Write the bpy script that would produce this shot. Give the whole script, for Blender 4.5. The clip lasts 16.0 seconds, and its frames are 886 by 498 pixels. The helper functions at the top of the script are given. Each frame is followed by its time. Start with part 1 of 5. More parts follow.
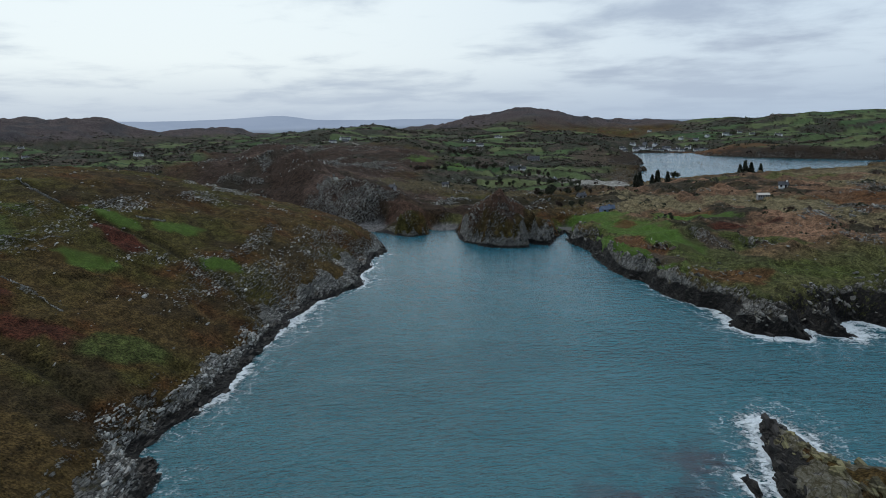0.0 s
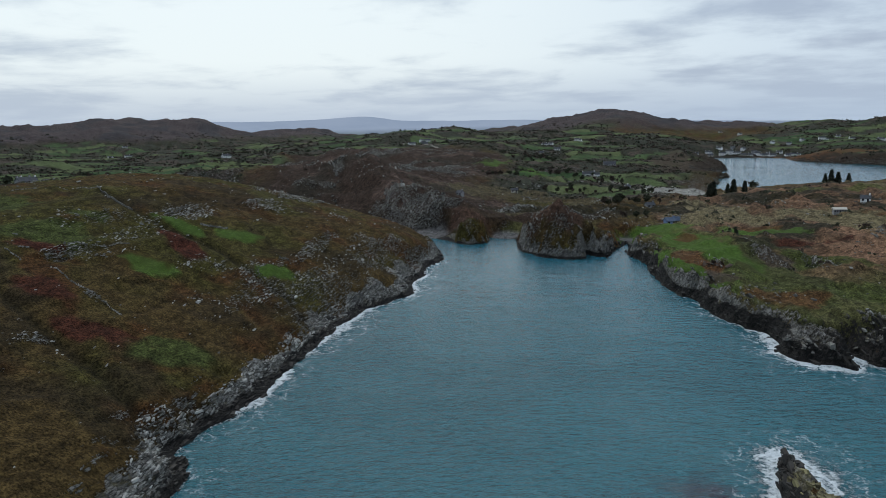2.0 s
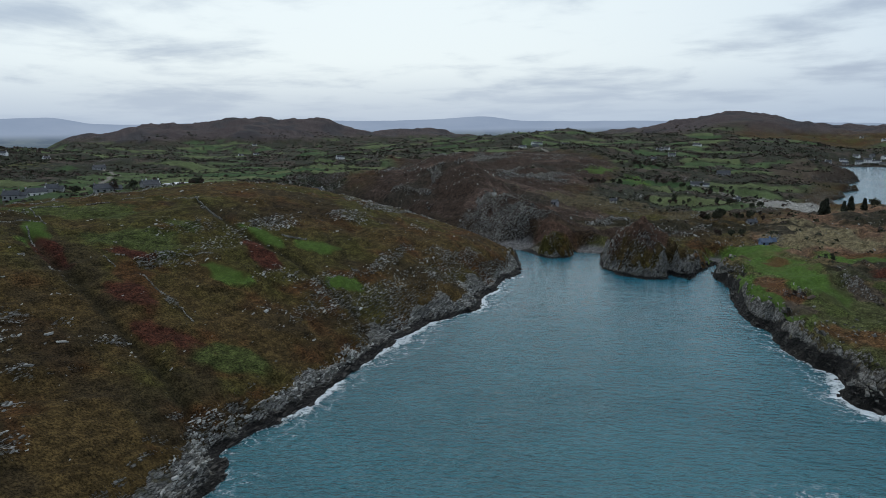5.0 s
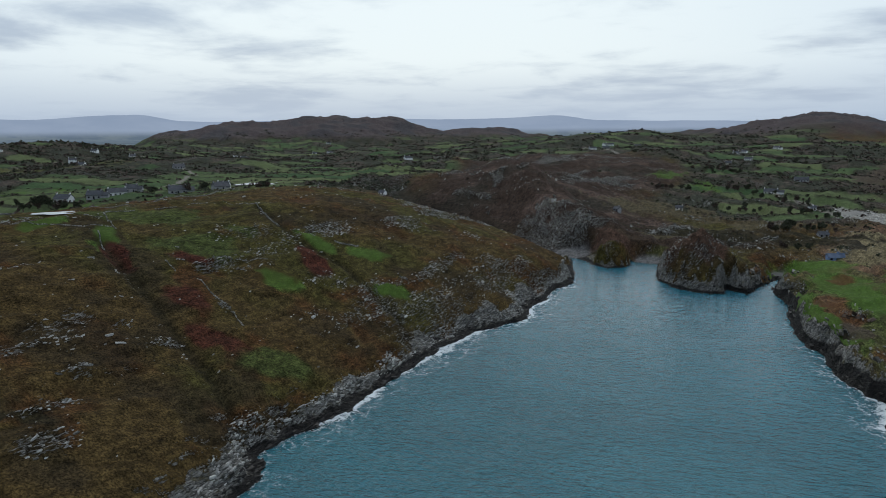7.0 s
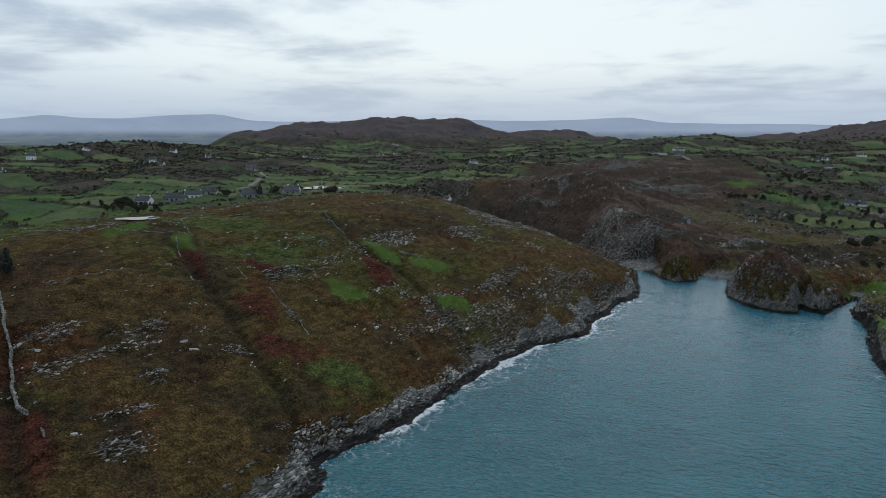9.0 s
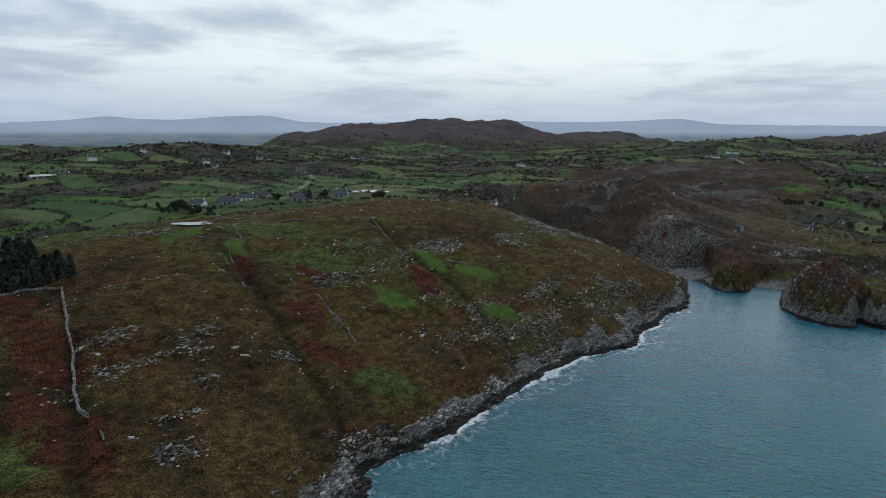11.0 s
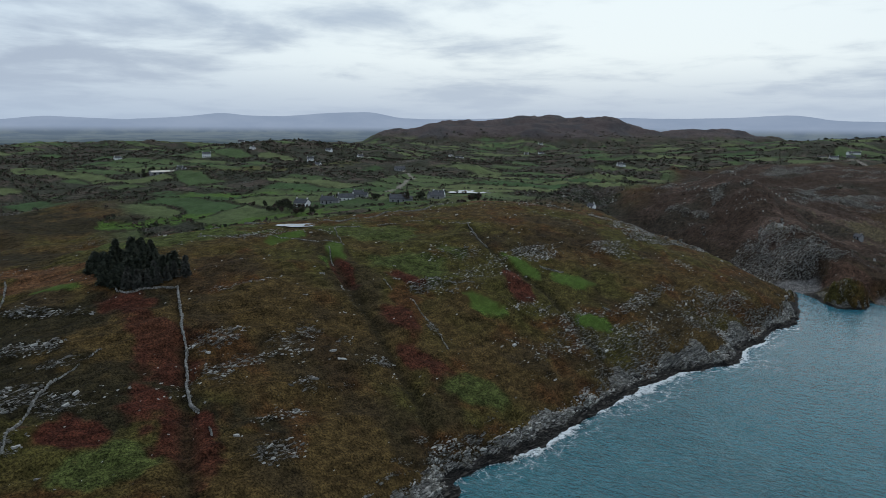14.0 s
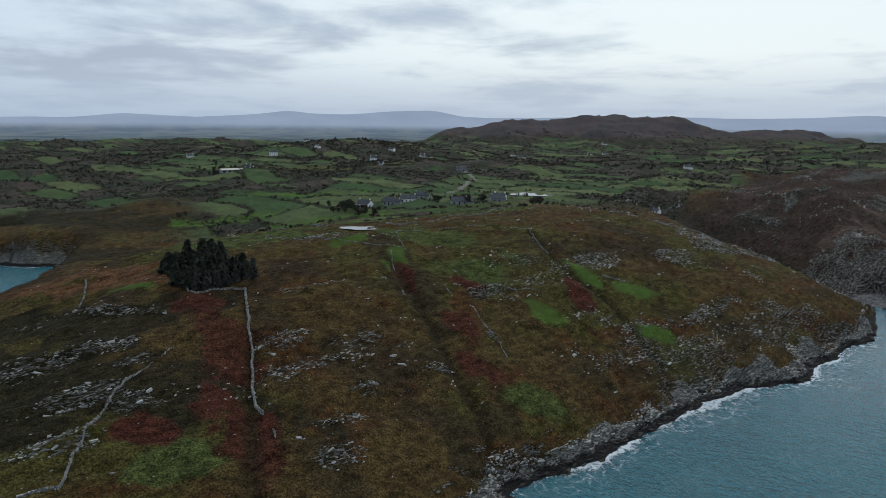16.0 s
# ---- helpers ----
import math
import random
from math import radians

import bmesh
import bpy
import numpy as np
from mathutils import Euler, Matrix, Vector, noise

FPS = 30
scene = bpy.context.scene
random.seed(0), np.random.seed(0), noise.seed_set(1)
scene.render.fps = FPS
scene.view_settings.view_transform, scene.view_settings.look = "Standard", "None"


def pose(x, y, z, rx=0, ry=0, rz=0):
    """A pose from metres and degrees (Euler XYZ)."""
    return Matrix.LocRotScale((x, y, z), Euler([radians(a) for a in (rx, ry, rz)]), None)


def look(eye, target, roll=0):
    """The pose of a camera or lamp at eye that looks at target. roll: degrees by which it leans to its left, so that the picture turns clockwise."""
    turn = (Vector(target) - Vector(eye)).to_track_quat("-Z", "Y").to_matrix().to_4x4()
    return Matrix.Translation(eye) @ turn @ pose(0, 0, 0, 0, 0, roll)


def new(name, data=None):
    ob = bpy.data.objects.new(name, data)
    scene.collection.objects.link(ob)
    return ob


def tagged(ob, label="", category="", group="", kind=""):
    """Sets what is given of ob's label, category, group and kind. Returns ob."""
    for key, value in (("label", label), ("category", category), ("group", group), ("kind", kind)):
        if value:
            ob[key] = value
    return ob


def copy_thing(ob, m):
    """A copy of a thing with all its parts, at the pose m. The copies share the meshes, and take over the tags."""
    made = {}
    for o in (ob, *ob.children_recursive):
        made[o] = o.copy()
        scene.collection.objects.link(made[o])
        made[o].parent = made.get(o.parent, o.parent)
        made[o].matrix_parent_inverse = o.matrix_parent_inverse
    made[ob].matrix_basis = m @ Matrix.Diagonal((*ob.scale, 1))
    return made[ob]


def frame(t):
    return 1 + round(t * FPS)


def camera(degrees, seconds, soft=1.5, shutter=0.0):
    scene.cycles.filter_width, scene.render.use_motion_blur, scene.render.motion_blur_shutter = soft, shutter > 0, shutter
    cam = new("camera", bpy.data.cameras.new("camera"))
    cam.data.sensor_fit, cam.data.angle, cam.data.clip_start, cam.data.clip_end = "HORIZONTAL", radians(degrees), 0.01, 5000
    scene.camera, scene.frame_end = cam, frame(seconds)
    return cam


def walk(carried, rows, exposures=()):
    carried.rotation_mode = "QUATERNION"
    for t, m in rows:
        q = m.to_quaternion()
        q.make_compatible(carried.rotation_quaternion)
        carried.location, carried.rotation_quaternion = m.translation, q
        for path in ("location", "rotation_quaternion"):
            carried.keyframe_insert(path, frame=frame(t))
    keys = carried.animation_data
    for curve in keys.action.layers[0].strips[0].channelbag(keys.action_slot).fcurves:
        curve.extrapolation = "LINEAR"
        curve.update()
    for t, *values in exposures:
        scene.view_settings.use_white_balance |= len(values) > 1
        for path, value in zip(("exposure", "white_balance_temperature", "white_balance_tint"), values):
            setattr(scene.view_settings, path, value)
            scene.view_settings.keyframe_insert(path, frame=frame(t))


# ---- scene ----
cam = camera(65.1, 16.0, 0.8)
PATH = [
    (0, (-3.06, 4.07, 60.64), (-17.53, 51.14, 51.99), -1.50),
    (0.5, (0.31, 4.44, 61.67), (-15.54, 51.07, 53.07), -1.50),
    (1, (3.60, 4.74, 62.94), (-13.65, 50.89, 54.32), -1.40),
    (1.5, (6.85, 4.99, 64.04), (-11.72, 50.62, 55.49), -1.40),
    (2, (10.49, 5.24, 65.41), (-9.51, 50.26, 56.91), -1.30),
    (2.5, (13.66, 5.75, 66.62), (-7.64, 50.18, 58.17), -1.30),
    (3, (16.91, 6.35, 67.92), (-5.77, 50.12, 59.52), -1.20),
    (3.5, (19.93, 7.13, 69.11), (-3.94, 50.25, 60.73), -1.10),
    (4, (23.22, 8.14, 70.39), (-1.86, 50.59, 62.01), -1.00),
    (6.5, (37.99, 12.58, 77.19), (7.59, 51.35, 68.64), -0.50),
    (7, (39.49, 12.96, 78.43), (8.09, 50.93, 69.88), -0.40),
    (7.5, (40.15, 12.86, 79.69), (7.80, 50.01, 71.09), -0.10),
    (8, (40.27, 12.69, 81.06), (6.95, 48.97, 72.48), -0.10),
    (8.5, (40.25, 12.62, 82.33), (6.00, 48.05, 73.78), 0.10),
    (9, (40.08, 12.52, 83.30), (5.31, 47.42, 74.80), 0.10),
    (11.5, (40.23, 12.17, 87.12), (2.46, 43.82, 78.62), 0.20),
    (12, (40.45, 12.13, 87.89), (1.95, 42.83, 79.34), 0.20),
    (12.5, (40.50, 12.04, 88.60), (1.32, 41.89, 80.00), 0.20),
    (13, (40.42, 12.03, 89.32), (0.57, 40.93, 80.67), 0.20),
    (13.5, (40.49, 12.00, 90.02), (0.02, 40.03, 81.32), 0.20),
    (14, (40.59, 11.93, 90.87), (-0.53, 38.98, 82.10), 0.30),
    (14.5, (40.73, 11.83, 91.61), (-0.97, 37.98, 82.78), 0.40),
    (15, (40.53, 11.64, 92.37), (-1.72, 36.84, 83.52), 0.50),
    (15.5, (40.44, 11.50, 93.07), (-2.33, 35.80, 84.17), 0.60),
    (16, (40.34, 11.52, 93.83), (-2.96, 34.87, 84.91), 0.60),
]
walk(cam, [(t, look(eye, target, roll)) for t, eye, target, roll in PATH])

# ---- light: high overcast with a thin bright part in the north-west ----
SUN_AZIMUTH, SUN_HEIGHT = 43.0, 48.0
world = bpy.data.worlds.new("overcast_sky")
scene.world = world
world.use_nodes = True


class Graph:
    """Short spelling for node trees."""

    def __init__(self, tree):
        self.tree = tree
        tree.nodes.clear()

    def add(self, kind, **settings):
        node = self.tree.nodes.new(kind)
        for key, value in settings.items():
            if key == "inputs":
                for slot, v in value.items():
                    if hasattr(v, "is_output"):
                        self.tree.links.new(v, node.inputs[slot])
                    else:
                        node.inputs[slot].default_value = v
            else:
                setattr(node, key, value)
        return node

    def math(self, op, a, b=0.0, c=0.0, clamp=False):
        return self.add("ShaderNodeMath", operation=op, use_clamp=clamp, inputs={0: a, 1: b, 2: c}).outputs[0]

    def ramp(self, value, lo, hi, a=0.0, b=1.0):
        return self.add("ShaderNodeMapRange", interpolation_type="SMOOTHSTEP", inputs={0: value, 1: lo, 2: hi, 3: a, 4: b}).outputs[0]

    def mix(self, factor, a, b, how="MIX"):
        return self.add("ShaderNodeMix", data_type="RGBA", blend_type=how, inputs={0: factor, 6: a, 7: b}).outputs[2]

    def noise(self, where, scale, detail=4.0, rough=0.55, warp=0.0):
        return self.add("ShaderNodeTexNoise", inputs={"Vector": where, "Scale": scale, "Detail": detail, "Roughness": rough, "Distortion": warp}).outputs[0]

    def scaled(self, where, sx, sy, sz, turn=0.0, dip=0.0):
        return self.add("ShaderNodeMapping", vector_type="TEXTURE", inputs={0: where, 2: (radians(dip), 0, radians(turn)), 3: (1 / sx, 1 / sy, 1 / sz)}).outputs[0]


g = Graph(world.node_tree)
way = g.add("ShaderNodeTexCoord").outputs["Generated"]
part_xyz = g.add("ShaderNodeSeparateXYZ", inputs={0: way})
up = g.math("MAXIMUM", part_xyz.outputs[2], 0.0)
flat = g.math("ADD", up, 0.11)
cloud_at = g.add("ShaderNodeCombineXYZ", inputs={0: g.math("DIVIDE", part_xyz.outputs[0], flat), 1: g.math("DIVIDE", part_xyz.outputs[1], flat), 2: 0.0}).outputs[0]
billow = g.noise(cloud_at, 1.2, 7.0, 0.56, 0.2)
sheet = g.noise(cloud_at, 0.42, 3.0, 0.5)
thick = g.math("ADD", g.math("MULTIPLY", billow, 0.55), g.math("MULTIPLY", sheet, 0.49))
sun_way = Vector((-math.sin(radians(SUN_AZIMUTH)), math.cos(radians(SUN_AZIMUTH)), 0.42)).normalized()
toward = g.add("ShaderNodeVectorMath", operation="DOT_PRODUCT", inputs={0: way, 1: tuple(sun_way)}).outputs["Value"]
glow = g.ramp(toward, 0.62, 0.99)
cover = g.ramp(g.math("SUBTRACT", thick, g.math("MULTIPLY", glow, 0.05)), 0.435, 0.61)
bright = g.mix(glow, (0.64, 0.76, 0.89, 1), (0.84, 0.94, 0.99, 1))
grey = g.mix(glow, (0.39, 0.475, 0.62, 1), (0.46, 0.56, 0.69, 1))
clouds = g.mix(cover, bright, grey)
low = g.ramp(up, 0.01, 0.10, 0.15, 1.0)
clouds = g.mix(low, (0.44, 0.555, 0.715, 1), clouds)
nishita = g.add("ShaderNodeTexSky", sky_type="NISHITA", sun_disc=False, sun_elevation=radians(SUN_HEIGHT), sun_rotation=radians(-SUN_AZIMUTH), air_density=1.5, dust_density=2.0)
thin = g.mix(1.0, nishita.outputs[0], (0.1, 0.1, 0.1, 1), "MULTIPLY")
sky = g.mix(0.9, thin, clouds)
g.add("ShaderNodeOutputWorld", inputs={0: g.add("ShaderNodeBackground", inputs={0: sky, 1: 1.0}).outputs[0]})

sun = new("sun", bpy.data.lights.new("sun", "SUN"))
sun.data.energy, sun.data.angle, sun.data.color = 0.75, radians(45), (1.0, 0.97, 0.93)
sun.matrix_world = look((0, 0, 0), (math.sin(radians(SUN_AZIMUTH)), -math.cos(radians(SUN_AZIMUTH)), -math.tan(radians(SUN_HEIGHT))))

# ---- materials ----
def material(name):
    made = bpy.data.materials.new(name)
    made.use_nodes = True
    return made, Graph(made.node_tree)


def finish(g, colour, rough=0.9, bump=None, strength=0.4, depth=0.1, metal=0.0, spec=0.3):
    settings = {"Base Color": colour, "Roughness": rough, "Metallic": metal, "Specular IOR Level": spec}
    if bump is not None:
        settings["Normal"] = g.add("ShaderNodeBump", inputs={"Strength": strength, "Distance": depth, "Height": bump}).outputs[0]
    g.add("ShaderNodeOutputMaterial", inputs={0: g.add("ShaderNodeBsdfPrincipled", inputs=settings).outputs[0]})


def ground_material():
    made, g = material("coastal_heath")
    where = g.add("ShaderNodeNewGeometry").outputs["Position"]
    cover = g.add("ShaderNodeAttribute", attribute_name="cover").outputs["Color"]
    stony = g.add("ShaderNodeAttribute", attribute_name="stony").outputs["Fac"]
    tuft = g.noise(where, 1.9, 5.0, 0.72)
    mound = g.noise(g.scaled(where, 0.8, 1.2, 1.0, 100), 0.36, 7.0, 0.72)
    patch = g.noise(where, 0.16, 4.0, 0.6)
    fleck = g.noise(where, 4.5, 3.0, 0.7)
    # tone mottles the plants and paints crevice shade into the dips between tufts
    tone = g.math("ADD", g.math("MULTIPLY", g.ramp(tuft, 0.36, 0.65, 0.3, 1.7), g.ramp(mound, 0.36, 0.66, 0.42, 1.36)), g.ramp(patch, 0.3, 0.7, -0.08, 0.2))
    lush = g.add("ShaderNodeAttribute", attribute_name="lush").outputs["Fac"]
    tone = g.add("ShaderNodeMix", inputs={0: g.math("MULTIPLY", lush, 0.7), 2: tone, 3: 0.85}).outputs[0]
    plant = g.mix(1.0, cover, g.add("ShaderNodeCombineColor", inputs={0: tone, 1: tone, 2: tone}).outputs[0], "MULTIPLY")
    straw = g.ramp(fleck, 0.62, 0.8)
    plant = g.mix(g.math("MULTIPLY", straw, 0.5), plant, (0.15, 0.115, 0.035, 1))
    plant = g.add("ShaderNodeHueSaturation", inputs={"Saturation": 0.93, "Value": 1.18, "Color": plant}).outputs[0]
    crack = g.noise(g.scaled(where, 0.5, 1.6, 0.8, 101, 38), 0.95, 7.0, 0.76)
    lichen = g.noise(where, 0.55, 4.0, 0.6)
    streak = g.noise(g.scaled(where, 0.35, 2.6, 0.7, 101, 38), 1.0, 7.0, 0.75)
    grain = g.noise(where, 2.2, 6.0, 0.75)
    stone = g.mix(g.ramp(g.math("ADD", g.math("MULTIPLY", streak, 0.72), g.math("MULTIPLY", grain, 0.28)), 0.40, 0.60), (0.034, 0.032, 0.029, 1), (0.32, 0.31, 0.28, 1))
    stone = g.mix(g.ramp(crack, 0.48, 0.60, 0, 0.7), stone, (0.42, 0.41, 0.375, 1))
    jog = g.add("ShaderNodeVectorMath", operation="MULTIPLY_ADD", inputs={0: g.add("ShaderNodeTexNoise", inputs={"Vector": where, "Scale": 0.5, "Detail": 4.0}).outputs[1], 1: (1.6, 1.6, 1.6), 2: where}).outputs[0]
    lain = g.scaled(jog, 0.32, 1.7, 0.5, 101, 38)
    joint = g.ramp(g.add("ShaderNodeTexVoronoi", feature="DISTANCE_TO_EDGE", inputs={"Vector": lain, "Scale": 0.75}).outputs[0], 0.01, 0.10)
    block = g.add("ShaderNodeSeparateColor", inputs={0: g.add("ShaderNodeTexVoronoi", inputs={"Vector": lain, "Scale": 0.75}).outputs["Color"]}).outputs[0]
    stone = g.mix(g.ramp(block, 0.15, 0.45, 0.45, 0.0), stone, (0.050, 0.047, 0.042, 1))
    stone = g.mix(g.math("SUBTRACT", 0.7, g.math("MULTIPLY", joint, 0.7)), stone, (0.022, 0.020, 0.017, 1))
    mossy = g.add("ShaderNodeAttribute", attribute_name="mossy").outputs["Fac"]
    stone = g.mix(g.ramp(g.math("ADD", lichen, g.math("MULTIPLY", mossy, 0.3)), 0.52, 0.72, 0, 0.5), stone, (0.15, 0.125, 0.045, 1))
    tide = g.add("ShaderNodeSeparateXYZ", inputs={0: where}).outputs[2]
    spray = g.add("ShaderNodeAttribute", attribute_name="spray").outputs["Fac"]
    tide = g.math("SUBTRACT", g.math("ADD", tide, g.math("MULTIPLY", lichen, 2.0)), spray)
    stone = g.mix(g.ramp(tide, 2.1, 3.0), g.mix(g.ramp(streak, 0.45, 0.62), (0.006, 0.0055, 0.005, 1), (0.034, 0.030, 0.025, 1)), stone)
    mask = g.ramp(g.math("ADD", stony, g.math("MULTIPLY", g.math("SUBTRACT", crack, 0.5), 1.9)), 0.50, 0.60)
    colour = g.mix(mask, plant, stone)
    height = g.math("ADD", g.math("ADD", g.math("MULTIPLY", tuft, 0.6), g.math("MULTIPLY", mound, 1.2)), g.math("MULTIPLY", g.math("MULTIPLY", g.math("ADD", g.math("ADD", crack, streak), g.math("ADD", g.math("MULTIPLY", joint, 0.35), g.math("MULTIPLY", block, 0.5))), mask), 1.3))
    finish(g, colour, g.ramp(tide, 1.4, 3.0, 0.72, 0.95), height, 1.0, 0.8, spec=g.ramp(mask, 0.0, 1.0, 0.07, 0.22))
    return made


def sea_material():
    made, g = material("sea_water")
    where = g.add("ShaderNodeNewGeometry").outputs["Position"]
    surf = g.add("ShaderNodeAttribute", attribute_name="surf").outputs["Fac"]
    ripple = g.noise(g.scaled(where, 0.6, 1.3, 1.0, 24), 0.5, 4.0, 0.6)
    swell = g.noise(g.scaled(where, 0.4, 1.0, 1.0, 14), 0.12, 3.0, 0.5)
    gust = g.noise(g.scaled(where, 0.5, 1.0, 1.0, -20), 0.014, 4.0, 0.55, 0.8)
    body = g.mix(g.ramp(gust, 0.35, 0.65), (0.006, 0.106, 0.136, 1), (0.011, 0.132, 0.166, 1))
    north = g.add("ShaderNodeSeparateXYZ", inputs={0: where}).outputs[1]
    # paler and bluer northward: grazing sky reflection painted into the water colour
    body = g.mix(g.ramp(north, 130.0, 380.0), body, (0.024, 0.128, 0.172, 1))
    weed = g.add("ShaderNodeAttribute", attribute_name="weed").outputs["Fac"]
    body = g.mix(g.math("MULTIPLY", weed, g.ramp(g.noise(where, 0.12, 4.0, 0.6), 0.4, 0.6)), body, (0.02, 0.028, 0.045, 1))
    froth = g.noise(where, 0.28, 7.0, 0.7, 1.5)
    lace = g.noise(where, 1.3, 5.0, 0.7, 0.6)
    level = g.math("ADD", g.math("ADD", g.math("MULTIPLY", froth, 0.95), g.math("MULTIPLY", lace, 0.75)), g.math("MULTIPLY", surf, 0.55))
    level = g.math("SUBTRACT", level, g.ramp(surf, 0.05, 0.25, 0.6, 0.0))
    foam = g.ramp(level, 1.11, 1.30, 0.0, 0.97)
    drift = g.add("ShaderNodeVectorMath", operation="MULTIPLY_ADD", inputs={0: g.add("ShaderNodeTexNoise", inputs={"Vector": where, "Scale": 0.22, "Detail": 5.0, "Roughness": 0.65}).outputs[1], 1: (9.0, 9.0, 0.0), 2: where}).outputs[0]
    thread = g.ramp(g.add("ShaderNodeTexVoronoi", feature="DISTANCE_TO_EDGE", inputs={"Vector": drift, "Scale": 0.19}).outputs[0], 0.015, 0.085, 1.0, 0.0)
    thin_foam = g.math("MULTIPLY", g.math("MULTIPLY", thread, g.ramp(lace, 0.40, 0.60)), g.math("MULTIPLY", g.ramp(surf, 0.04, 0.30), g.ramp(froth, 0.40, 0.58, 0.0, 0.85)))
    colour = g.mix(g.math("MAXIMUM", foam, thin_foam), body, (0.72, 0.78, 0.80, 1))
    height = g.math("ADD", g.math("ADD", g.math("MULTIPLY", ripple, 1.7), g.math("MULTIPLY", g.noise(where, 1.5, 4.0, 0.65), 0.3)), g.math("ADD", g.math("MULTIPLY", swell, 1.2), g.math("MULTIPLY", foam, 0.6)))
    rough = g.math("ADD", g.math("MULTIPLY", foam, 0.6), g.ramp(gust, 0.3, 0.7, 0.06, 0.14))
    finish(g, colour, rough, height, g.ramp(north, 130.0, 400.0, 1.0, 0.22), 0.9, spec=0.5)
    return made


def plain_stone(name, dark, light, scale=1.2, rough=0.9):
    made, g = material(name)
    where = g.add("ShaderNodeNewGeometry").outputs["Position"]
    each = g.add("ShaderNodeNewGeometry").outputs["Random Per Island"]
    grain = g.noise(where, scale * 3, 5.0, 0.7)
    blotch = g.noise(where, scale * 0.5, 3.0, 0.6)
    mixed = g.math("ADD", g.math("MULTIPLY", grain, 0.6), g.math("ADD", g.math("MULTIPLY", blotch, 0.4), g.math("MULTIPLY", g.math("SUBTRACT", each, 0.5), 0.35)))
    finish(g, g.mix(g.ramp(mixed, 0.3, 0.72), dark, light), rough, grain, 0.6, 0.08)
    return made


def leaf_material(name, dark, light):
    made, g = material(name)
    where = g.add("ShaderNodeNewGeometry").outputs["Position"]
    each = g.add("ShaderNodeNewGeometry").outputs["Random Per Island"]
    tone = g.math("ADD", g.math("MULTIPLY", g.noise(where, 0.9, 4.0, 0.7), 0.6), g.math("MULTIPLY", each, 0.5))
    finish(g, g.mix(g.ramp(tone, 0.3, 0.85), dark, light), 0.85, g.noise(where, 3.0, 3.0, 0.7), 0.5, 0.15)
    return made


GROUND, WATER = ground_material(), sea_material()


# ---- land form: smooth hills, shore lines and broken rock, all in metres ----
def lattice(ix, iy, seed):
    h = (ix.astype(np.int64) * 374761393 + iy.astype(np.int64) * 668265263 + seed * 974634721) & 0xFFFFFFFF
    h = ((h ^ (h >> 13)) * 1274126177) & 0xFFFFFFFF
    return ((h ^ (h >> 16)) & 0xFFFF) / 32767.5 - 1.0


def soft_noise(x, y, scale, seed):
    x, y = np.asarray(x) / scale, np.asarray(y) / scale
    ix, iy = np.floor(x), np.floor(y)
    fx, fy = x - ix, y - iy
    fx, fy = fx * fx * (3 - 2 * fx), fy * fy * (3 - 2 * fy)
    x0, y0 = ix.min(), iy.min()
    wide, deep = int(ix.max() - x0) + 2, int(iy.max() - y0) + 2
    if wide * deep < 2 * ix.size:
        table = lattice(*np.meshgrid(x0 + np.arange(wide), y0 + np.arange(deep), indexing="ij"), seed).ravel()
        k = ((ix - x0) * deep + (iy - y0)).astype(np.int64)
        a, b, c, d = table[k], table[k + deep], table[k + 1], table[k + deep + 1]
    else:
        a, b = lattice(ix, iy, seed), lattice(ix + 1, iy, seed)
        c, d = lattice(ix, iy + 1, seed), lattice(ix + 1, iy + 1, seed)
    return (a + (b - a) * fx) * (1 - fy) + (c + (d - c) * fx) * fy


def layered(x, y, scale, octaves, seed, gain=0.5):
    total, size, norm = 0.0, 1.0, 0.0
    for k in range(octaves):
        a = 0.6 * k
        total = total + size * soft_noise(x * math.cos(a) - y * math.sin(a), x * math.sin(a) + y * math.cos(a), scale / 2.03 ** k, seed + k)
        norm += size
        size *= gain
    return total / norm


def ridges(x, y, scale, octaves, seed):
    total, size, norm = 0.0, 1.0, 0.0
    for k in range(octaves):
        total = total + size * (1 - 2 * np.abs(soft_noise(x, y, scale / 2.1 ** k, seed + k)))
        norm += size
        size *= 0.55
    return total / norm


def step(lo, hi, v):
    t = np.clip((v - lo) / (hi - lo), 0, 1)
    return t * t * (3 - 2 * t)


def turned(x, y, degrees):
    a = radians(degrees)
    return x * math.cos(a) + y * math.sin(a), -x * math.sin(a) + y * math.cos(a)


def outline_distance(x, y, outline):
    """Distance to a closed outline, positive inside."""
    best, inside = np.full(x.shape, 1e9), np.zeros(x.shape, bool)
    pts = list(outline)
    for (ax, ay), (bx, by) in zip(pts, pts[1:] + pts[:1]):
        ux, uy = bx - ax, by - ay
        k = np.clip(((x - ax) * ux + (y - ay) * uy) / (ux * ux + uy * uy), 0, 1)
        best = np.minimum(best, np.hypot(x - ax - k * ux, y - ay - k * uy))
        if ay != by:
            inside ^= ((ay > y) != (by > y)) & (x < ux * (y - ay) / uy + ax)
    return np.where(inside, best, -best)


def line_distance(x, y, pts):
    best = np.full(x.shape, 1e9)
    for (ax, ay), (bx, by) in zip(pts, pts[1:]):
        ux, uy = bx - ax, by - ay
        k = np.clip(((x - ax) * ux + (y - ay) * uy) / (ux * ux + uy * uy), 0, 1)
        best = np.minimum(best, np.hypot(x - ax - k * ux, y - ay - k * uy))
    return best


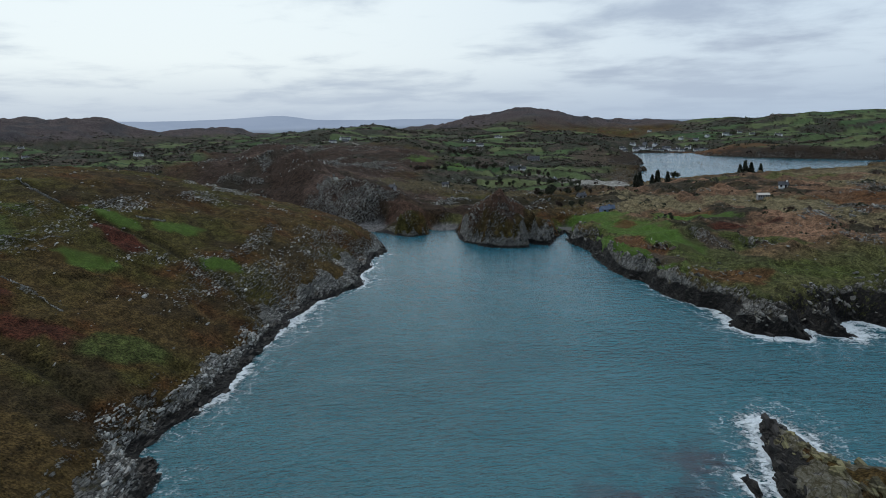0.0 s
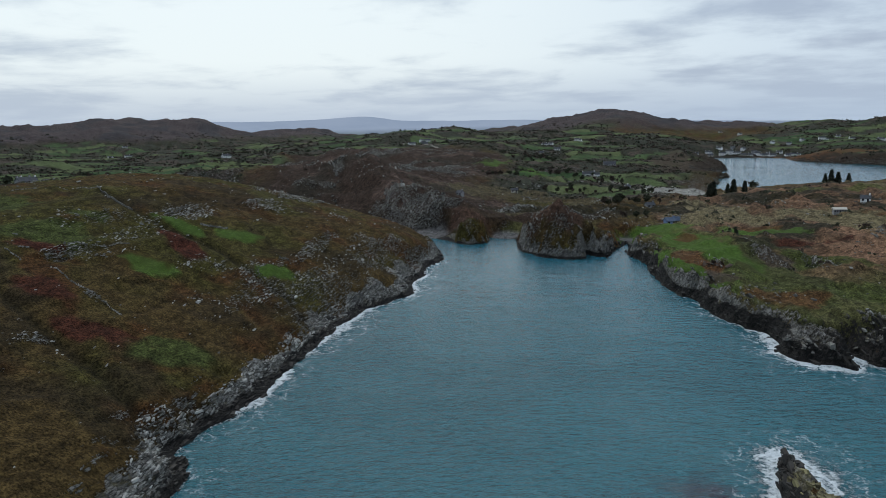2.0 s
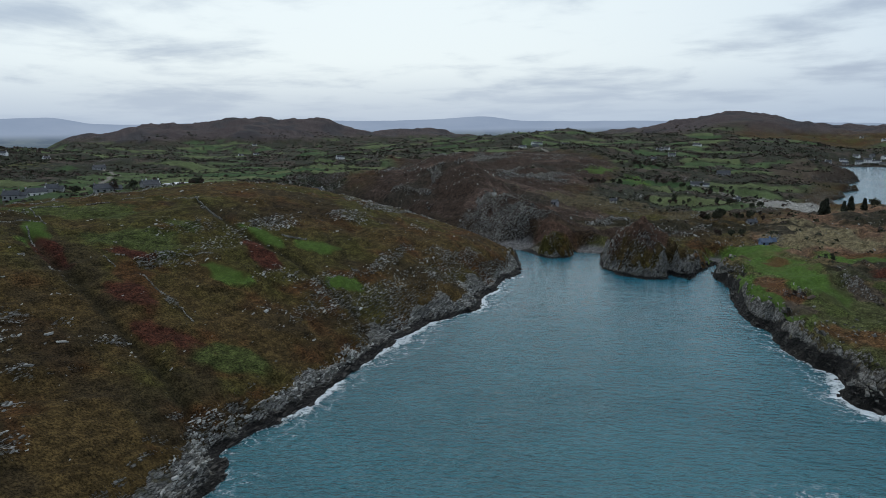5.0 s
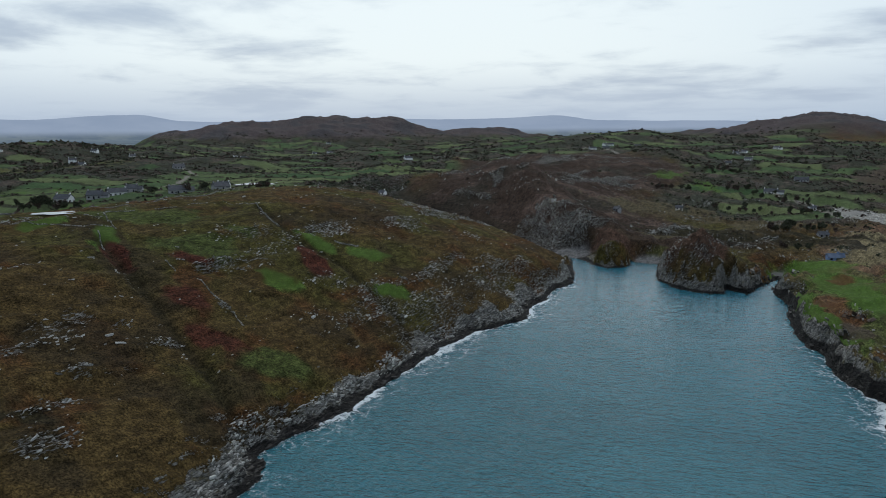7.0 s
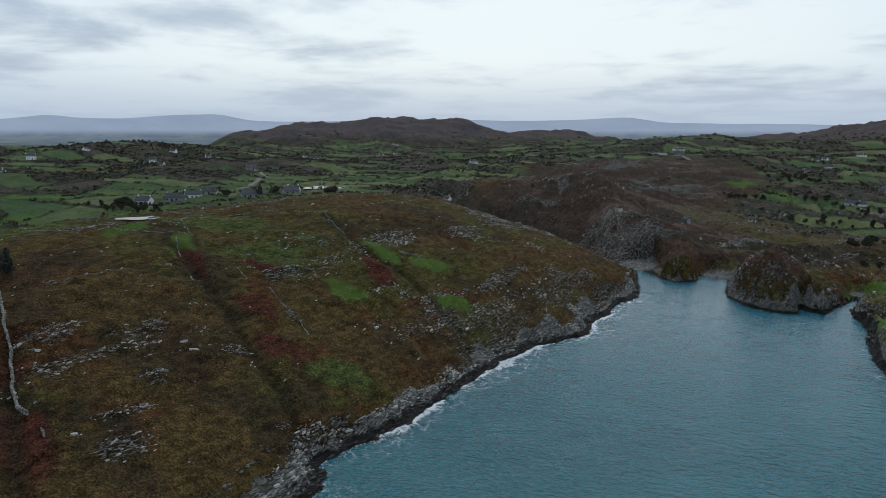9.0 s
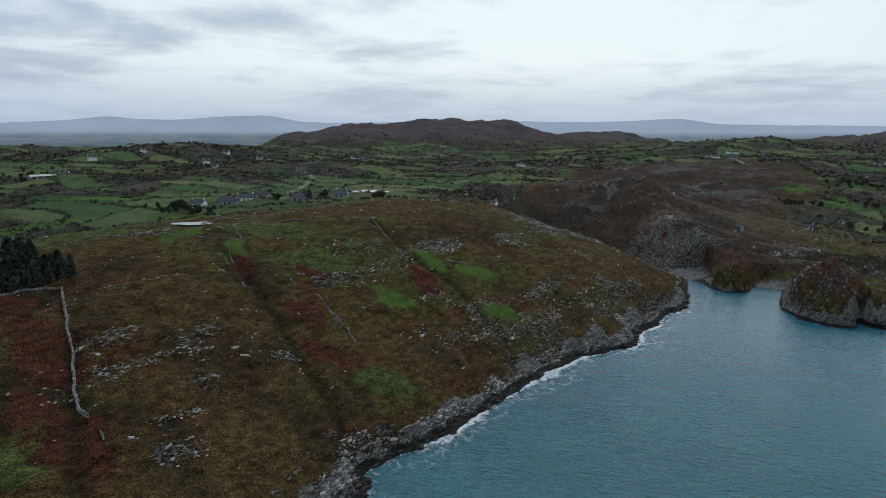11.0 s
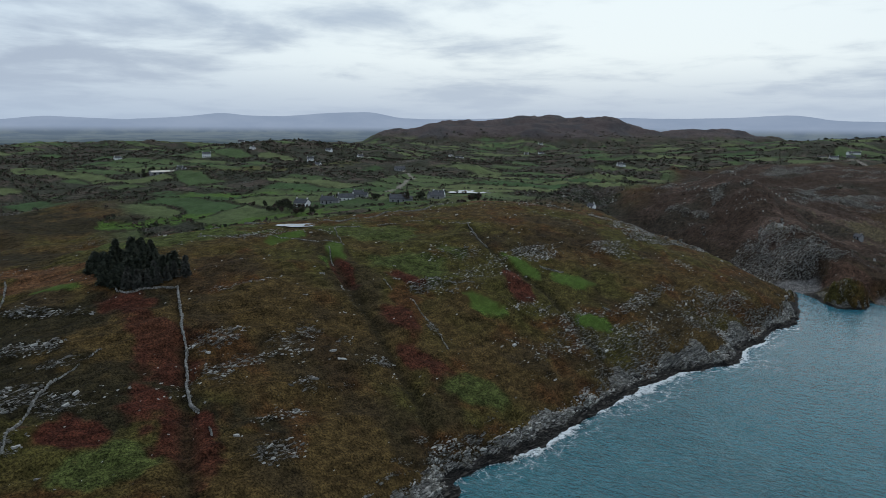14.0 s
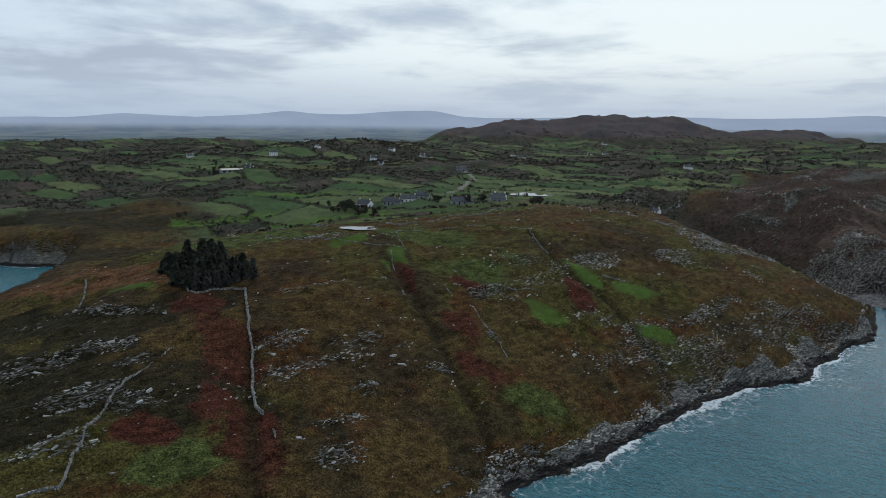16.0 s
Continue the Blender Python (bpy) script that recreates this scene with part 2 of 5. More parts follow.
# the open sea with the inlet: west shore, head of the inlet, east cliffs
WEST_SHORE = [(-4900, -700), (-2500, -500), (-1000, -250), (-640, -150), (-600, -80), (-582, -36), (-566, -34), (-550, -70), (-510, -60), (-476, -24), (-462, 4), (-449, 0),
              (-404, -10), (-363, -20), (-335, -60), (-310, -120), (-250, -160), (-150, -150), (-85, -90), (-62, -30), (-56, 20), (-60, 55),
              (-78, 84), (-88, 98), (-96, 106), (-98, 116), (-99, 128), (-101, 140), (-104, 153), (-109, 175), (-114, 195), (-117, 216),
              (-116, 235), (-111, 247), (-114, 257), (-122, 264), (-124, 283), (-129, 305), (-131, 324)]
INLET_HEAD = [(-138, 338), (-152, 362), (-168, 386), (-154, 379), (-144, 372), (-134, 367), (-127, 378), (-133, 395), (-117, 397), (-113, 386), (-98, 355),
              (-87, 344), (-72, 342), (-63, 346), (-64, 358), (-57, 352), (-52, 358), (-54, 380), (-51, 397), (-47, 380), (-46, 365), (-33, 338)]
EAST_CLIFFS = [(-26, 311), (-20, 294), (-13, 284), (-6, 275), (0, 257), (6, 250), (11, 243), (17, 237), (20, 229), (22, 218), (26, 213), (35, 210),
               (39, 209), (39, 224), (44, 214), (50, 214), (50, 232), (57, 234), (66, 226), (72, 228), (74, 244), (90, 240), (110, 228), (160, 215), (260, 230), (420, 300), (700, 420),
               (1200, 500), (4900, 600), (4900, -4900), (-4900, -4900)]
SEA = WEST_SHORE + INLET_HEAD + EAST_CLIFFS
BAY = [(-73, 1433), (-14, 1440), (64, 1414), (80, 1300), (121, 1242), (194, 1170), (300, 1099), (420, 1040), (700, 960), (1500, 900), (4900, 900), (4900, 760),
       (900, 690), (400, 690), (200, 700), (100, 690), (30, 690), (-10, 700), (-18, 719), (-29, 777), (-20, 830), (-31, 870), (-12, 922), (-36, 945), (-19, 1072), (-50, 1180), (-70, 1383)]
SKERRY = [(18.3, 148.2), (20.4, 148.5), (22.4, 142.8), (24.4, 136.9), (25.7, 132.2), (29, 127.7), (34.5, 127.4), (76, 96), (42, 90), (24, 100), (17.7, 120.8), (18.1, 129.1), (18.2, 136.6), (18.5, 141)]
STACK = [(12.4, 124.6), (13.6, 124.2), (15.2, 119.5), (14.6, 117.5), (13.2, 119.5)]
LAGOON = [(-92, 752), (-57, 730), (-22, 690), (-22, 640), (-52, 655), (-78, 682)]

BROAD_HILLS = [
    (-1400, -100, -7.9), (-1400, 250, 17.4), (-1400, 600, 13.6), (-1400, 950, -1.5), (-1400, 1300, -2.5), (-1050, -100, 1.1), (-1050, 250, 16.6), (-1050, 600, -1.7), (-1050, 950, -11.4), (-1050, 1300, -8.5), (-1050, 1650, 3.6), (-700, -100, -30.0), (-700, 250, -6.5), (-700, 600, -1.6), (-700, 950, 13.8), (-700, 1300, -1.6), (-700, 1650, 12.9),
]
BROAD_HILLS_NORTH = [
    (-350, -100, 13.6), (-350, 250, 37.6), (-350, 600, -6.1), (-350, 950, 19.7), (-350, 1300, 0.9), (-350, 1650, 8.4), (0, -100, -3.1), (0, 250, -10.6), (0, 600, -35.4), (0, 950, -11.7), (0, 1300, -9.5), (0, 1650, -2.4), (350, -100, -20.9), (350, 250, 4.4), (350, 600, 28.2), (350, 950, 14.5), (350, 1300, 7.8), (350, 1650, 3.9),
]
KNOLLS_WEST = [
    (-111, 125, 66, -21.2), (150, 600, 75, -5.2), (-300, 540, 75, 16.7), (-455, 243, 75, -3.4), (120, 330, 75, 3.8), (-330, 0, 72, -14.2), (-108, 395, 75, -5.8), (-240, 260, 74, 9.8), (-60, 560, 75, 0.4), (-130, -40, 75, -5.1), (-420, 450, 75, 0.6), (32, 440, 74, -4.3), (-420, 110, 75, -10.9), (-258, 124, 75, -0.7), (-8, 284, 75, -7.3), (-240, 425, 69, -6.8), (220, 400, 75, 3.2), (40, 640, 75, 7.9), (-120, 240, 66, -16.9), (-340, 220, 75, -4.0), (130, 480, 75, 0.9), (-188, 348, 75, -3.5), (-210, 560, 75, -11.2), (-50, 470, 75, 0.8),
]
KNOLLS_EAST = [
    (-300, -45, 28, -20), (-80, 30, 75, 1.3), (-350, 400, 75, -1.0), (-190, 20, 70, 6.3), (-320, 300, 75, 7.8), (-5, 365, 75, 4.8), (-130, 520, 75, -1.0), (-202, 194, 67, 10.0), (-404, 297, 75, -2.5), (-200, -60, 75, -5.9), (80, 270, 75, 2.0), (-180, 91, 68, 12.6), (0, 520, 71, 2.2), (-260, 20, 72, 6.8), (-330, 70, 69, 12.3), (-300, 460, 65, -9.3), (80, 520, 75, 8.6), (80, 400, 74, 2.1), (-142, 185, 59, 1.0), (-390, 60, 65, -11.6), (-247, 480, 61, 3.2), (-171, 261, 63, 5.9), (-12, 641, 75, -9.0), (-428, 199, 73, 8.6), (-120, 62, 57, 0.9),
]
# crags: x, y, half-width, half-length, direction, height
CRAGS = [
    (-82, 366, 19, 25, 110, 23), (-95, 376, 14, 20, 100, 10), (-60, 362, 6, 9, 80, 8), (-139, 374, 6, 9, 60, 5), (-172, 408, 9, 14, 140, 5), (-200, 436, 8, 20, 140, 4),
]


# bare ledges on the headland: x, y, half-width, half-length, direction, strength
LEDGES = [(-151, 62, 4, 9, 115, 0.9), (-137, 58, 4, 8, 115, 0.9), (-140, 66, 5, 9, 101, 0.8), (-147, 80, 4, 7, 101, 0.7), (-151, 90, 4, 6, 101, 0.6), (-128, 79, 3, 7, 101, 0.6), (-146, 99, 3, 6, 101, 0.6),
          (-116, 65, 5, 13, 104, 0.62), (-101, 61, 5, 13, 108, 0.58), (-180, 80, 3.5, 18, 101, 0.9), (-139, 11, 7, 12, 88, 0.9), (-131, 21, 5, 8, 88, 0.8), (-163, 19, 5, 14, 70, 0.7), (-152, 23, 4, 10, 88, 0.7),
          (-161, 1, 6, 12, 88, 0.8), (-122, 6, 6, 10, 88, 0.7), (-185, 20, 4, 20, 58, 0.7), (-173, 145, 5, 12, 101, 0.6), (-149, 133, 3, 6, 12, 0.6), (-131, 134, 3, 7, 60, 0.5), (-188, 209, 8, 14, 101, 0.8),
          (-189, 260, 8, 20, 101, 0.8), (-150, 240, 4, 22, 102, 0.9), (-144, 209, 4, 10, 101, 0.6), (-170, 289, 9, 16, 101, 0.6), (-136, 104, 3, 14, 101, 0.5),
          (-150, 390, 8, 18, 120, 0.35), (-215, 440, 16, 40, 130, 0.6), (-300, 700, 30, 60, 100, 0.6), (20, 350, 5, 20, 110, 0.6), (20, 309, 3, 14, 116, 0.9), (-4, 303, 3, 10, 116, 0.8), (35, 304, 4, 16, 114, 0.8), (66, 340, 5, 18, 110, 0.8), (71, 296, 5, 18, 112, 0.8), (-80, 352, 5, 14, 60, 0.9), (0, 300, 5, 14, 110, 0.6), (70, 300, 12, 30, 110, 0.5)]
HOLLOWS = [([(-200, 118), (-173, 115), (-157, 113), (-137, 111), (-119, 108), (-106, 105)], 1.6), ([(-215, 194), (-183, 189), (-160, 194), (-141, 191), (-126, 190)], 1.4), ([(-150, 53), (-120, 46), (-95, 40), (-75, 36)], 1.5)]

VALLEY = [(-166, 388), (-195, 397), (-235, 405), (-275, 418), (-330, 440), (-400, 470)]
RIDGE = [(-142, 380), (-165, 412), (-200, 447), (-260, 492), (-330, 560), (-400, 650)]
BEACHES = [(-170, 392, 14), (-124, 401, 10), (-51, 403, 7)]
DIPS = [(0, 1470, 70, -14), (-60, 1480, 60, -10), (80, 1470, 60, -10), (-60, 1250, 60, -8), (300, 1650, 180, -22), (560, 1500, 220, -24)]

# far rises: x, y, half-width along the view's breadth, half-width in depth, height
FAR_HILLS = [
    (-451, 2565, 95, 330, 52), (-582, 2539, 130, 330, 34), (-312, 2686, 110, 350, 28), (-174, 2799, 140, 350, 26), (66, 2503, 170, 380, 18), (312, 2383, 190, 380, 22), (513, 2245, 190, 380, 24), (761, 2173, 240, 380, 28), (1100, 2000, 300, 400, 26),
    (-2540, 1380, 70, 260, 40), (-2447, 1601, 110, 320, 66), (-2322, 1780, 110, 320, 60), (-2171, 1890, 100, 320, 66), (-2066, 2008, 100, 320, 66), (-1990, 2090, 70, 300, 30), (-1952, 2189, 90, 300, 44), (-1745, 2425, 170, 300, 50),
    (-850, 1692, 150, 200, 16), (-787, 1834, 150, 220, 16), (-840, 2881, 230, 360, 38), (-1449, 194, 160, 200, -18), (-1509, 412, 180, 220, -18), (-1350, 576, 150, 220, 18),
]


def shape_of(x, y):
    """Height of the land, distance inland from the sea (negative at sea) and bareness of the rock."""
    x, y = np.asarray(x, float), np.asarray(y, float)
    wx = x + 2.2 * layered(x, y, 11, 3, 11) + 0.8 * soft_noise(x, y, 3.1, 15)
    wy = y + 2.2 * layered(x, y, 11, 3, 21) + 0.8 * soft_noise(x, y, 3.1, 25)
    shore = np.minimum(-outline_distance(wx, wy, SEA), -outline_distance(wx, wy, BAY))
    skerry = np.maximum(outline_distance(0.7 * x + 0.3 * wx, 0.7 * y + 0.3 * wy, SKERRY), outline_distance(0.7 * x + 0.3 * wx, 0.7 * y + 0.3 * wy, STACK))
    out = np.hypot(x + 60, y - 250)
    h = np.full(x.shape, 20.0)
    for hx, hy, up in BROAD_HILLS + BROAD_HILLS_NORTH:
        h = h + up * np.exp(-((x - hx) ** 2 + (y - hy) ** 2) / (2 * 330.0 ** 2))
    for hx, hy, wide, up in KNOLLS_WEST + KNOLLS_EAST:
        h = h + up * np.exp(-((x - hx) ** 2 + (y - hy) ** 2) / (2.0 * wide ** 2))
    for hx, hy, wide, deep, up in FAR_HILLS:
        a = math.atan2(hy, hx)
        u, v = (x - hx) * math.cos(a) + (y - hy) * math.sin(a), -(x - hx) * math.sin(a) + (y - hy) * math.cos(a)
        h = h + up * np.exp(-(u / deep) ** 2 / 2 - (v / wide) ** 2 / 2)
    h = h + step(450, 900, out) * 15 * layered(x, y, 270, 3, 31) + step(350, 800, out) * 12 * layered(x, y, 105, 3, 37)
    h = h - 14 * np.exp(-(line_distance(x, y, VALLEY) / 22.0) ** 2)
    h = h + step(1800, 2400, out) * (20 * np.abs(layered(x, y, 150, 4, 41)) + 6 * layered(x, y, 55, 4, 47) + 4 * ridges(x, y, 90, 3, 48) + 3.5 * step(40, 60, h) * ridges(x, y, 30, 3, 49))
    h = h + 15 * np.exp(-(line_distance(x, y, RIDGE) / 27.0) ** 2) * (1 + 0.35 * layered(x, y, 34, 3, 43))
    for hx, hy, wide, up in DIPS:
        h = h + up * np.exp(-((x - hx) ** 2 + (y - hy) ** 2) / (2.0 * wide ** 2))
    for hx, hy, wide, long, turn, up in CRAGS:
        u, v = turned(x - hx, y - hy, turn)
        h = h + up * np.exp(-np.abs(u / long) ** 1.7 - np.abs(v / wide) ** 1.7)
    out_west = np.degrees(np.arctan2(20 - x, y - 10))
    plain = step(2300, 2600, np.hypot(x - 20, y - 10)) * step(60, 65, np.where(out_west < -100, 120, out_west))
    plain = np.maximum(plain, step(3250, 3500, np.hypot(x - 20, y - 10)))
    h = h * (1 - plain) + 3.0 * plain
    h = np.maximum(h, 1.2)
    lag = outline_distance(x, y, LAGOON)
    h = h * (1 - step(-30, 4, lag)) + 0.45 * step(-30, 4, lag)
    # ground roughness: humps, ledges that run along the strike of the beds
    sx, sy = turned(x, y, 100)
    near = 1 - step(700, 1300, out)
    h = h + near * step(4, 40, shore) * (1.5 * layered(sx / 2.2, sy, 19, 3, 51) + 1.3 * ridges(sx / 2.6, sy + 2 * soft_noise(x, y, 12, 53), 13, 3, 52) + 0.8 * layered(sx / 1.6, sy, 4.2, 3, 55))
    bx, by = turned(x, y, 97)
    bx2, by2 = turned(x, y, -65)
    east = step(-60, -30, x) * step(150, 200, y) * (1 - step(620, 680, y))
    h = h + east * step(3, 25, shore) * (3.4 * layered(bx2 / 3.2, by2, 15, 3, 57) + 2.2 * ridges(bx2 / 4.0, by2 + 3 * soft_noise(x, y, 22, 58), 13, 3, 60) + 0.8 * layered(bx2 / 2, by2, 5, 2, 59))
    wild = step(360, 400, y + 0.35 * (x + 160)) * (1 - step(900, 1200, out)) * (1 - east) * step(-640, -560, x)
    h = h + wild * step(3, 20, shore) * (3.4 * ridges(x, y, 27, 4, 163) + 1.2 * layered(x, y, 7, 3, 167))
    zone = layered(sx / 2.4, sy, 30, 4, 61) + 0.3 * soft_noise(x, y, 110, 67)
    for hx, hy, wide, long, turn, much in LEDGES:
        u, v = turned(x - hx, y - hy, turn)
        zone = np.maximum(zone, much * np.exp(-(u / long) ** 2 - (v / wide) ** 2) + 0.25 * layered(sx / 2, sy, 8, 2, 69))
    zone = zone + wild * 0.5 * ridges(x, y, 27, 4, 163) * step(-0.1, 0.3, layered(x, y, 60, 2, 169)) + east * (0.45 * layered(bx2 / 3.2, by2, 15, 3, 57) - 0.05)
    rough = step(0.18, 0.62, zone)
    for hx, hy, wide, long, turn, _ in CRAGS:
        u, v = turned(x - hx, y - hy, turn)
        rough = np.maximum(rough, step(-0.05, 0.45, layered(x, y, 9, 3, 71) + 0.02 * u) * np.exp(-np.abs(u / long / 1.1) ** 3 - np.abs(v / wide / 1.1) ** 3))
    ledge = ridges(sx / 3.4, sy, 5.0, 3, 81)
    h = h + near * rough * (1.5 * ledge + 0.7 * layered(sx / 1.5, sy, 2.1, 2, 85))
    for line, low in HOLLOWS:
        h = h - low * np.exp(-(line_distance(x, y, line) / 2.6) ** 2)
    # the rise from the sea: a black wave-cut shelf, pale broken slabs above it, then turf; sheer on the east side
    east = step(-60, -30, x) * step(150, 200, y) * (1 - step(620, 680, y))
    cliffy = np.maximum(east, step(336, 350, y) * step(-150, -140, x))
    shelf = (3.4 + 1.6 * soft_noise(x, y, 14, 91)) * (1 - cliffy) + 0.8 * cliffy
    head = step(336, 350, y) * (1 - east) * (1 - step(480, 560, y))
    wide = (7.5 + 2.0 * soft_noise(x, y, 30, 93)) * (1 - cliffy) + (6.0 + 2.0 * soft_noise(x, y, 12, 94)) * cliffy + 9.0 * head + 7.0 * step(5, 25, x) * east * (1 - step(300, 330, y)) + step(690, 760, y) * (16 + 13 * soft_noise(x, y, 70, 96))
    low_rise = np.minimum(1.5, np.maximum(shore, 0) * 0.45)
    band = np.exp(-((shore - 4.5) / (4.5 + 3.0 * east)) ** 2)
    bed = ridges(bx / 5.0, by + 1.2 * soft_noise(x, y, 9, 99), 3.4, 3, 95) * (1 - cliffy) + ridges(bx2 / 3.6, by2 + 1.5 * soft_noise(x, y, 8, 199), 6.5, 4, 195) * cliffy
    slab = 0.85 * bed + 0.5 * layered(x, y, 7, 3, 197)
    low_rise = low_rise + 0.9 * np.exp(-((shore - 2.2) / 2.2) ** 2) * (0.3 + layered(bx / 1.8, by, 2.6, 3, 98))
    rise = 1 - np.exp(-np.maximum(shore + near * ((1.3 + 5.0 * cliffy) * slab + 6.5 * cliffy * (ridges(bx2 / 4.5, by2 + 3 * soft_noise(x, y, 20, 207), 17, 2, 205) - 0.1)) * (1 - cliffy + cliffy * step(-1.0, 5.0, shore)) - shelf, 0) / wide)
    h = low_rise + np.maximum(h - 1.5, 0.3) * rise + band * near * ((0.95 + 3.0 * cliffy) * slab + 0.55 * layered(bx / 2.5, by, 1.9, 2, 97)) * step(-1.5, 3, shore)
    for bx0, by0, size in BEACHES:
        k = 1 - step(size * 0.7, size * 1.5, np.hypot(x - bx0, y - by0))
        h = h * (1 - k) + (0.35 + 0.10 * np.maximum(shore, 0)) * k
    # the low skerry off the east shore
    rock = np.where(skerry > -2, 6.5 * (1 - np.exp(-np.maximum(skerry, 0) / 3.6)) + 1.5 * slab * step(-1, 2, skerry), 0)
    shore = np.maximum(shore, skerry)
    deep = -0.25 - 6 * (1 - np.exp(np.minimum(shore, 0) / 9.0))
    h = np.where(skerry > -1, np.maximum(rock, deep), h)
    h = np.where(shore < 0, deep + 1.6 * np.exp(np.minimum(shore, 0) / 1.3) * np.maximum(slab, 0) * 0.9, np.maximum(h, 0.12 + 0.0 * h))
    return h, shore, rough, slab
FINE_ANGLE = 0.135


# ---- the sheet of land and the sea ----
BROWN_HILLS = [(-350, 452), (-524, 750), (-640, 1080), (-578, 1200), (-370, 1037), (-262, 850), (-242, 737), (-235, 623), (-156, 529), (-100, 480), (-60, 440), (-170, 395), (-260, 420)]
HEADLAND = [(-278, 130), (-295, 230), (-300, 330), (-290, 420), (-150, 400), (-60, 300), (-40, 0), (-100, -200), (-330, -120), (-380, 30), (-300, 80)]


def farmland(x, y):
    """How far a place is enclosed farmland, its field's two random numbers, and the metres to the field's edge."""
    east = step(-70, -40, x) * (1 - step(800, 900, y))
    inside = -np.maximum(outline_distance(x, y, BROWN_HILLS), outline_distance(x, y, HEADLAND)) + 22 * layered(x, y, 70, 2, 145)
    farm = step(0, 30, inside) * (1 - east) * np.maximum(step(-0.35, -0.2, layered(x, y, 420, 2, 191)), 1 - step(-420, -340, x))
    farm = farm * (1 - (1 - step(560, 620, y)) * step(-300, -270, x))
    farm = farm * (1 - (1 - step(40, 90, y + 0.12 * (x + 300) + 16 * layered(x, y, 60, 2, 193))) * step(-640, -560, x))
    over = step(1080, 1220, y) * step(20, 120, x)
    farm = np.maximum(farm, over)
    fx, fy = turned(x + 34 * layered(x, y, 130, 2, 151), y + 34 * layered(x, y, 130, 2, 161), 24)
    row = np.floor(fy / 40)
    u, v = fx / 92 + 0.37 * row + 0.3 * lattice(row, row * 0, 163), fy / 40
    cell = np.floor(u)
    pick, tint = lattice(cell, row, 171) * 0.5 + 0.5, lattice(cell, row, 181) * 0.5 + 0.5
    edge = np.minimum(np.minimum(u - cell, 1 - (u - cell)) * 92, np.minimum(v - row, 1 - (v - row)) * 40)
    pick = pick + 0.55 * layered(x, y, 260, 2, 175) + 0.14 * np.exp(-((x + 600) ** 2 + (y - 220) ** 2) / (2 * 230.0 ** 2)) + 0.3 * np.exp(-((x + 420) ** 2 + (y - 340) ** 2) / (2 * 110.0 ** 2))
    return farm, pick + 0.3 * over, tint, edge


